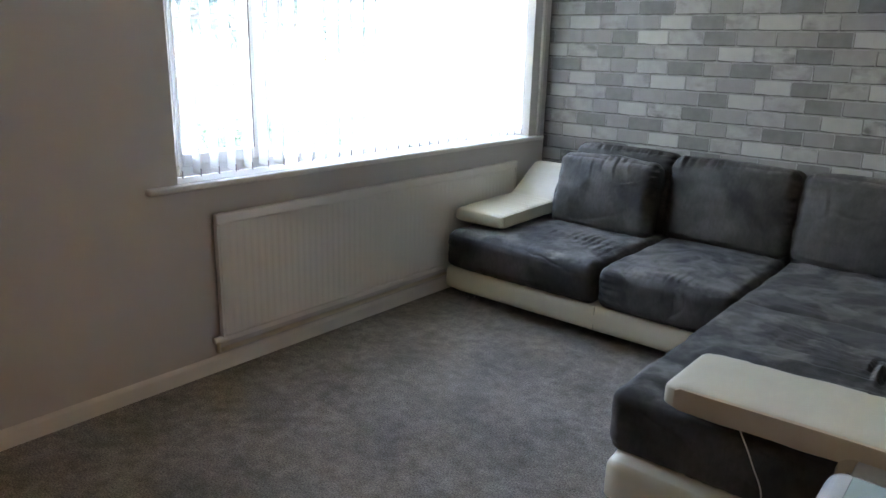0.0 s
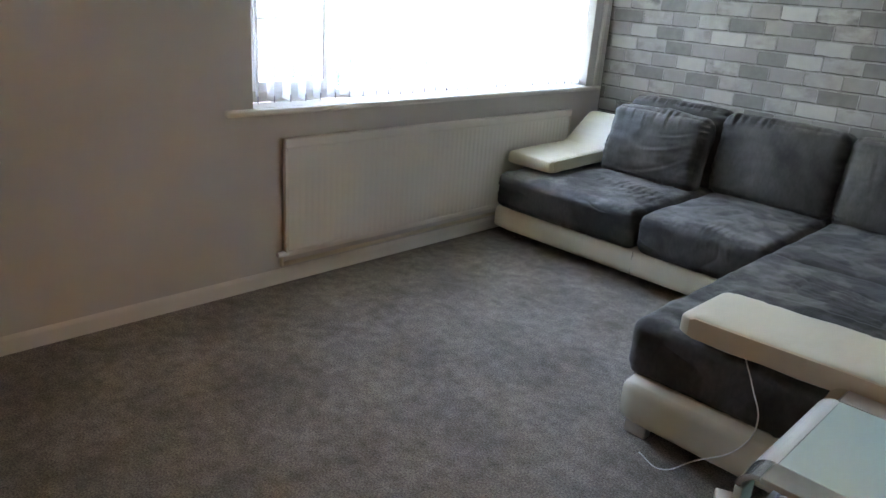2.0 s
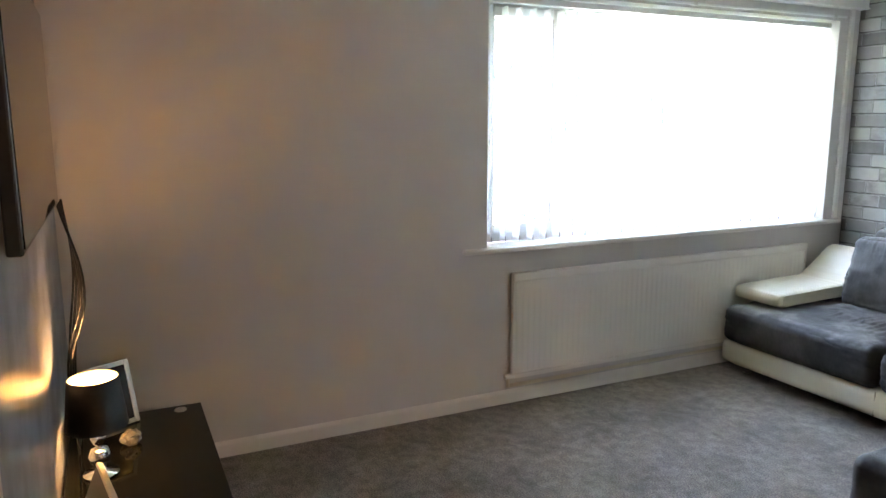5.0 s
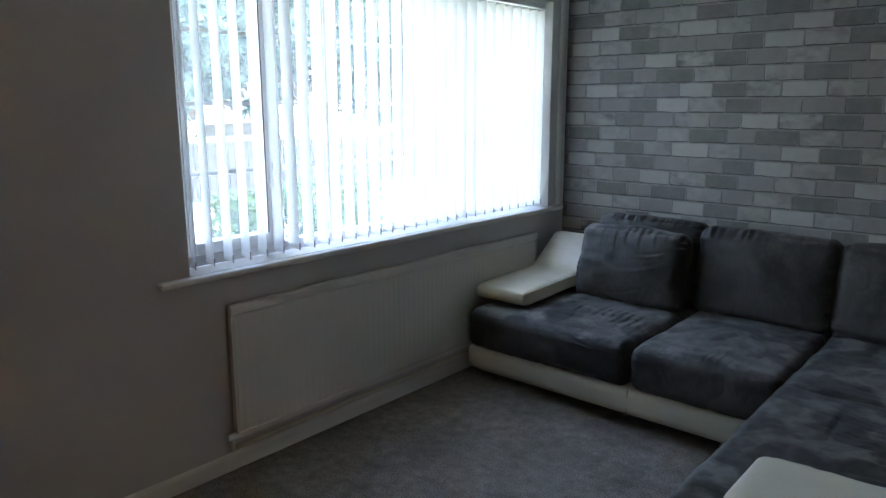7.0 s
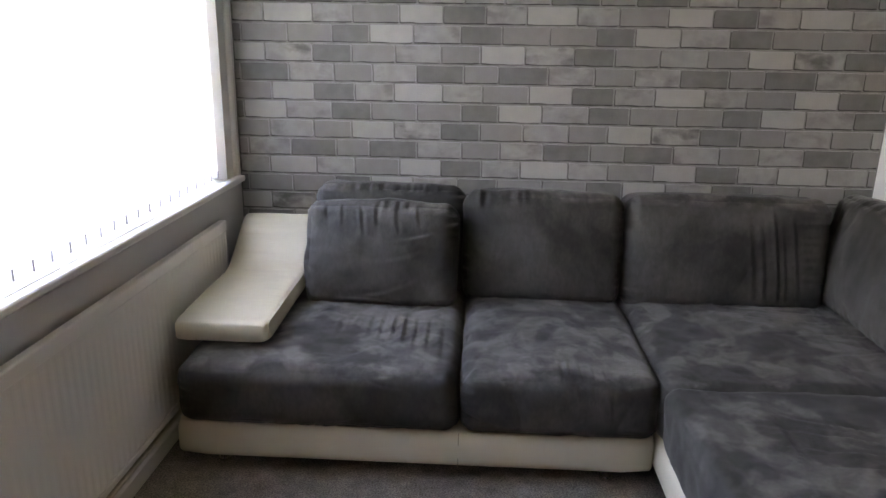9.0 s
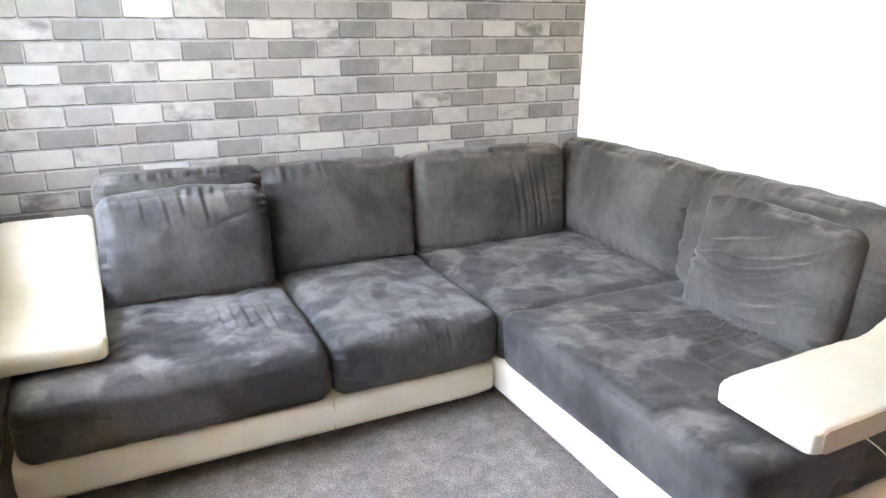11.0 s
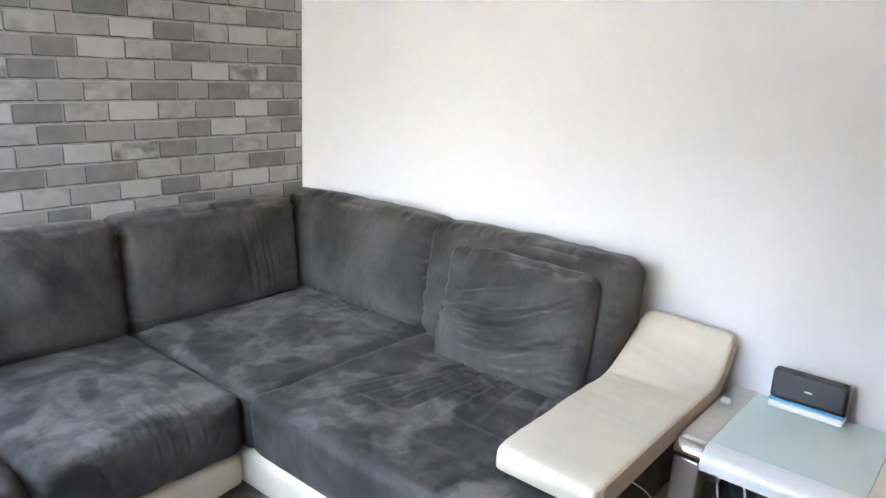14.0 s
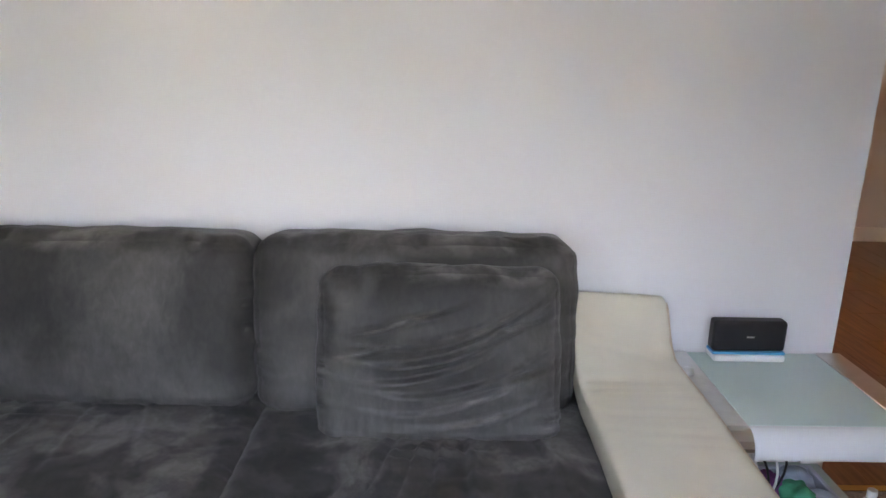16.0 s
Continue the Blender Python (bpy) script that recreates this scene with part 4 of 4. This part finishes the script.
bas = thing("storage_basket", (2.67, 1.71, 0.112), "pale blue plastic basket of odds and ends under the side table", "basket")
o = join_bm(box_bm(-0.15, -0.12, 0, 0.15, 0.12, 0.006), box_bm(-0.15, -0.12, 0.006, -0.145, 0.12, 0.12), box_bm(0.145, -0.12, 0.006, 0.15, 0.12, 0.12), box_bm(-0.145, -0.12, 0.006, 0.145, -0.115, 0.12), box_bm(-0.145, 0.115, 0.006, 0.145, 0.12, 0.12))
part("tub", o, mat("pale_blue_plastic", (0.42, 0.48, 0.58), 0.4), bas)
part("rim", join_bm(box_bm(-0.158, -0.128, 0.12, 0.158, -0.112, 0.128, 0.003), box_bm(-0.158, 0.112, 0.12, 0.158, 0.128, 0.128, 0.003), box_bm(-0.158, -0.112, 0.12, -0.142, 0.112, 0.128, 0.003), box_bm(0.142, -0.112, 0.12, 0.158, 0.112, 0.128, 0.003)), mat("pale_blue_rim", (0.5, 0.56, 0.66), 0.4), bas)
for k, (x, y, col, nm) in enumerate(((0.0, -0.02, (0.03, 0.32, 0.18), "green"), (0.06, 0.06, (0.25, 0.08, 0.25), "purple"), (-0.09, 0.03, (0.5, 0.45, 0.38), "beige"), (-0.04, -0.07, (0.45, 0.5, 0.58), "pale blue"), (0.09, -0.05, (0.3, 0.34, 0.42), "grey blue"))):
    ob = part("cloth", crumple(0.11, 0.09, 0.06, 50 + k), mat("cloth_" + nm, col, 0.9, vary=0.2, scale=20), smooth=True)
    ob.location = (2.67 + x, 1.71 + y, 0.112 + 0.115)
    tagged(ob, "crumpled %s cloth in the storage basket" % nm, "cloth")
tube("cable", [(2.27, 2.035, 0.475), (2.33, 1.985, 0.41), (2.372, 1.975, 0.31), (2.34, 1.965, 0.2), (2.22, 1.95, 0.09), (2.12, 1.93, 0.008), (2.02, 1.96, 0.006)], 0.0022, WHITEP, label="thin white cable trailing from the sofa arm to the carpet", category="cable")
for k in range(4):
    tube("cable", [(2.60 + 0.02 * k, 1.90 - 0.01 * k, TZ - 0.04), (2.58 + 0.02 * k, 1.86 - 0.03 * k, 0.30 + 0.03 * k), (2.60 + 0.02 * k, 1.85, 0.17), (2.66 + 0.03 * k, 1.89 - 0.02 * k, 0.116)], 0.0035, (WHITEP, BLACK)[k % 2], label=("loose white cable hanging under the side table", "loose black cable hanging under the side table")[k % 2], category="cable")
bag = part("bag", cushion_bm(0.2, 0.14, 0.17, 0.05, 20, (0.01, 0.01, 0.0), 0.02, 9, 91, (), 0.01), mat("dark_fabric", (0.03, 0.03, 0.035), 0.8, vary=0.2, scale=20), smooth=True)
bag.location = (2.92, 1.87, 0.112 + 0.09)
tagged(bag, "crumpled dark fabric bag on the side table shelf", "bag")
bottle = thing("bottle", (2.62, 1.52, 0.112), "small white plastic bottle on the side table shelf", "bottle")
part("body", lathe_bm([(0.0, 0.0), (0.026, 0.0), (0.028, 0.01), (0.028, 0.12), (0.02, 0.145), (0.011, 0.155)], 24), WHITEP, bottle, smooth=True)
part("cap", cyl_bm(0.014, 0.013, 0.155, 0.18, 20), WHITEP, bottle)
ext = thing("extension_lead", (2.38, 1.86, 0), "white extension socket block lying on the carpet by the side table", "extension lead", rz=25)
part("block", box_bm(-0.03, -0.12, 0.0, 0.03, 0.12, 0.035, 0.006), WHITEP, ext)
part("plug", box_bm(-0.022, -0.06, 0.035, 0.022, -0.015, 0.07, 0.006), WHITEP, ext)

# ---- outside ----
structure("pavement", box_bm(-9.8, -60, EXG - 0.32, -4.7, 60, EXG - 0.26), mat("concrete_path", (0.5, 0.49, 0.47), 0.9, vary=0.15, scale=4), "pale concrete pavement")
structure("road", box_bm(-20.0, -60, EXG - 0.32, -15.0, 60, EXG - 0.27), mat("asphalt", (0.06, 0.06, 0.06), 0.9, vary=0.2, scale=8), "grey road outside")


def crown_bm(r, h, n, seed, leaf=0.07):
    rg = random.Random(seed)
    bm = bmesh.new()
    blobs = [(Vector((rg.uniform(-0.6, 0.6) * r, rg.uniform(-0.6, 0.6) * r, rg.uniform(0.15, 0.85) * h)), rg.uniform(0.3, 0.52) * r) for _ in range(16)]
    for _ in range(n):
        c, br = rg.choice(blobs)
        d = Vector((rg.gauss(0, 1), rg.gauss(0, 1), rg.gauss(0, 1))).normalized()
        p = c + d * br * (0.6 + 0.45 * rg.random())
        e = Euler((rg.uniform(0, 6), rg.uniform(0, 6), rg.uniform(0, 6)))
        m = e.to_matrix()
        s = leaf * rg.uniform(0.6, 1.3)
        vs = [bm.verts.new(p + m @ Vector(q) * s) for q in ((-0.5, 0, 0), (0, -0.35, 0.1), (0.6, 0, 0), (0, 0.35, 0.1))]
        bm.faces.new(vs)
    return bm


def tree(x, y, h, r, seed, label, leafm):
    t = thing("tree", (x, y, EXG - 0.3), label, "tree")
    tr = lathe_bm([(0.16, 0), (0.12, h * 0.25), (0.1, h * 0.5), (0.04, h * 0.9)], 10)
    part("trunk", tr, mat("bark", (0.12, 0.09, 0.06), 0.9, vary=0.3, scale=12, bump=0.5, bscale=30), t)
    for k in range(5):
        a = k * 1.3
        tube("limb", [(0, 0, h * 0.35), (math.cos(a) * r * 0.4, math.sin(a) * r * 0.4, h * 0.55), (math.cos(a) * r * 0.7, math.sin(a) * r * 0.7, h * 0.75)], 0.035, mat_bark, t)
    c = part("crown", crown_bm(r, h * 0.75, 15000, seed, 0.2), leafm, t, kind="stuff")
    c.location = (0, 0, h * 0.28)


mat_bark = mat("limb_bark", (0.12, 0.09, 0.06), 0.9, vary=0.3, scale=12)
for k, (x, y, h, rr) in enumerate(((-12.5, 8.6, 4.6, 1.9), (-13.0, 12.4, 5.4, 2.3), (-13.0, 16.6, 5.0, 2.4), (-12.5, 4.0, 5.4, 2.2), (-14.0, 22.5, 5.5, 2.6))):
    tree(x, y, h, rr, 3 + k, ("leafy garden tree behind the grey fence", "tall leafy garden tree behind the grey fence")[k % 2], LEAF2)
for k, (x, y, sc_) in enumerate(((-3.9, 4.45, 0.42), (-4.0, 5.35, 0.5), (-4.2, 6.4, 0.45))):
    b = thing("bush", (x, y, EXG - 0.3), "low leafy green bush in the front garden", "bush")
    part("stem", cyl_bm(0.03, 0.02, 0, 0.4, 8), mat_bark, b)
    cr = part("crown", crown_bm(sc_, 0.85, 2500, 20 + k, 0.07), LEAF, b, kind="stuff")
    cr.location = (0, 0, 0.12)


# grey boarded fence across the front garden
fence = thing("fence", (-10, 3.0, EXG - 0.3), "grey-blue boarded garden fence across the front garden", "fence")
fm = mat("grey_blue_fence_board", (0.028, 0.034, 0.042), 0.95, spec=0.1, vary=0.2, scale=6)
bd0 = part("board", box_bm(-0.01, -0.07, 0.05, 0.01, 0.07, 1.17, 0.003), fm, fence)
for k in range(1, 130):
    bd = bd0.copy()
    scene.collection.objects.link(bd)
    bd.location = (0, 0.15 * k, 0)
bd0.location = (0, 0, 0)
for z in (0.25, 0.85):
    part("rail", box_bm(-0.05, -0.1, z, -0.011, 19.5, z + 0.06), fm, fence)


mat_tint = mat("tinted_car_glass", (0.1, 0.11, 0.12), 0.1)


def car(x, y, label, paint):
    c = thing("car", (x, y, EXG - 0.27), label, "car", rz=0)
    prof_ = [(-2.0, 0.3), (-2.05, 0.6), (-1.9, 0.85), (-1.3, 0.92), (-0.8, 1.38), (0.9, 1.42), (1.6, 0.95), (2.0, 0.88), (2.08, 0.5), (2.0, 0.3)]
    part("body", extrude_profile(prof_, -0.82, 0.82, "x", 0.06, 3), paint, c)
    for s in (-1, 1):
        part("window", extrude_profile([(-1.1, 0.96), (-0.72, 1.3), (0.85, 1.34), (1.35, 0.97)], s * 0.80, s * 0.826), mat_tint, c)
    for yy in (-1.3, 1.3):
        for s in (-1, 1):
            b_ = cyl_bm(0.31, 0.31, -0.1, 0.1, 24)
            bmesh.ops.rotate(b_, verts=b_.verts, matrix=Matrix.Rotation(radians(90), 3, "Y"))
            w_ = part("wheel", b_, BLACK, c, smooth=False)
            w_.location = (s * 0.76, yy, 0.31)
            b_ = cyl_bm(0.19, 0.17, 0.1, 0.115, 16)
            bmesh.ops.rotate(b_, verts=b_.verts, matrix=Matrix.Rotation(radians(90 * s), 3, "Y"))
            part("rim", b_, METAL, w_)
    for s in (-0.6, 0.6):
        part("headlight", box_bm(s - 0.12, -2.07, 0.62, s + 0.12, -2.0, 0.74, 0.02), WHITEP, c)


car(-16.5, 11.8, "white parked car on the road outside", mat("white_car_paint", (0.75, 0.75, 0.76), 0.25, coat=0.8))

house = thing("house", (-26, 19, EXG - 0.3), "pale rendered two-storey house across the road", "house")
hm, roofm = mat("pale_render", (0.62, 0.58, 0.52), 0.9, vary=0.08, scale=3), mat("roof_tile", (0.16, 0.11, 0.09), 0.8, vary=0.25, scale=10)
part("wall", box_bm(-4, -7, 0, 4, 7, 5.2), hm, house)
part("roof", extrude_profile([(-4.4, 5.2), (0, 7.6), (4.4, 5.2), (4.4, 5.05), (-4.4, 5.05)], -7.3, 7.3, "y"), roofm, house)
for z in (0.9, 3.3):
    for y in (-5, -1.6, 1.8, 5.2):
        wd = part("window", box_bm(4.0, y - 0.75, z, 4.05, y + 0.75, z + 1.2, 0.01), UPVC, house)
        part("pane", box_bm(4.05, y - 0.66, z + 0.09, 4.06, y + 0.66, z + 1.11), BLACKGLASS, wd)

# ---- laminate boards of the next room ----
def plank_mesh(l, w):
    bm = box_bm(0, 0, -0.008, l - 0.002, w - 0.002, 0, 0.0008, 1)
    me = bpy.data.meshes.new("plank")
    bm.to_mesh(me)
    bm.free()
    me.materials.append(LAMINATE)
    return me


fh = bpy.data.objects["floor_hall"]
PL, PW = 1.2, 0.19
pm = plank_mesh(PL, PW)
y = S - 0.86
row = 0
while y + PW < WEND + 1.2:
    x = XT - (row * 0.43) % PL
    while x < FAR:
        if x >= XT and x + PL <= FAR + 0.01:
            me, xx = pm, x
        else:
            a, b = max(x, XT), min(x + PL, FAR)
            me, xx = (plank_mesh(b - a, PW), a) if b - a > 0.02 else (None, a)
        if me and y + PW > WEND and xx < W + 0.12:
            me, xx = (plank_mesh(x + PL - W - 0.125, PW), W + 0.125) if x + PL - W > 0.2 else (None, xx)
        if me:
            o = new("plank", me)
            o.location, o.parent = (xx, y, 0.0), fh
        x += PL
    y += PW
    row += 1

# ---- brick-effect wallpaper ----
ROW, PERIOD, Z0 = 0.0900, 1.238, 1.4535
PATTERN = (
    ((1.391, "S"), (1.621, "D"), (1.809, "M"), (2.017, "L"), (2.235, "M"), (2.421, "P")),
    ((1.504, "L"), (1.722, "M"), (1.908, "L"), (2.119, "D"), (2.345, "M"), (2.508, "D")),
    ((1.418, "P"), (1.622, "D"), (1.822, "L"), (2.010, "P"), (2.243, "L"), (2.435, "M")),
    ((1.276, "P"), (1.483, "L"), (1.707, "D"), (1.901, "M"), (2.122, "M"), (2.337, "D")),
)
made = {}


SHADOWLINE = mat("printed_shadow_line", (0.05, 0.049, 0.047), 0.8, vary=0.3, scale=40)
LIGHTLINE = mat("printed_light_edge", (0.42, 0.42, 0.42), 0.7, vary=0.2, scale=40)


def add_brick(bm, a, b, z, seed=0):
    """One raised brick of the paper with an uneven outline: its lower and left edges printed dark, the others pale."""
    rg = random.Random(seed * 7919 + round((b - a) * 100))
    w, x0, x1, z0, z1 = b - a, a + 0.003, b - 0.003, z + 0.004, z + ROW - 0.004
    c = min(0.005, w * 0.2)

    def wob(k=0.0011):
        return rg.uniform(-k, k)
    q, e = [], []
    for t in (0.0, 0.25, 0.5, 0.75, 1.0):
        q.append((x0 + c + (x1 - x0 - 2 * c) * t, z0 + wob()))
        e.append((wob(0.0006), 0.0048 + wob(0.0022)))
    q += [(x1, z0 + c), (x1 + wob(), (z0 + z1) / 2), (x1, z1 - c)]
    e += [(-0.0012, 0.002), (-0.0012, wob(0.0005)), (-0.0012, -0.001)]
    for t in (1.0, 0.7, 0.35, 0.0):
        q.append((x0 + c + (x1 - x0 - 2 * c) * t, z1 + wob()))
        e.append((wob(0.0006), -0.0014))
    q += [(x0, z1 - c), (x0 + wob(), (z0 + z1) / 2), (x0, z0 + c)]
    e += [(0.0022, -0.001), (0.0024 + wob(0.0008), 0.0), (0.003, 0.003)]
    lo = [bm.verts.new((x, -0.0003, zz)) for x, zz in q]
    hi = [bm.verts.new((x + ex, -0.003, zz + ez)) for (x, zz), (ex, ez) in zip(q, e)]
    bm.faces.new(hi)
    n = len(q)
    for i in range(n):
        f = bm.faces.new((lo[i], lo[(i + 1) % n], hi[(i + 1) % n], hi[i]))
        f.material_index = 1 if i < 5 or i >= n - 3 else 2


def brick_mesh(w, tone, seed):
    key = (round(w, 3), tone, seed)
    if key not in made:
        bm = bmesh.new()
        add_brick(bm, 0, key[0], 0, seed)
        me = bpy.data.meshes.new("brick")
        bm.to_mesh(me)
        bm.free()
        for m_ in (BRICKS[tone], SHADOWLINE, LIGHTLINE):
            me.materials.append(m_)
        made[key] = me
    return made[key]


joined = {}
count = 0
for r in range(-12, 16):
    z = Z0 - r * ROW
    if z + ROW > H or z < 0:
        continue
    seq = PATTERN[r % 4]
    shift = (r // 4) * PERIOD / 2
    for rep in range(-8, 9):
        for i, (x, tone) in enumerate(seq):
            x1 = seq[i + 1][0] if i < 5 else seq[0][0] + PERIOD
            a, b = x + shift + rep * PERIOD, x1 + shift + rep * PERIOD
            a, b = max(a, 0.002), min(b, W - 0.002)
            if b - a < 0.012:
                continue
            if 0.85 < z < 2.05 and count < 300:
                o = new("brick", brick_mesh(b - a, tone, (r % 4) * 6 + i))
                o.location, o.parent = (a, N, z), wall_n
                count += 1
            else:
                joined.setdefault(tone, []).append((a, b, z, (r % 4) * 6 + i))
for tone, items in joined.items():
    bm = bmesh.new()
    for a, b, z, seed in items:
        add_brick(bm, a, b, z, seed)
    o = part("brick", bm, BRICKS[tone], wall_n, kind="stuff")
    o.location = (0, N, 0)
    for m_ in (SHADOWLINE, LIGHTLINE):
        o.data.materials.append(m_)
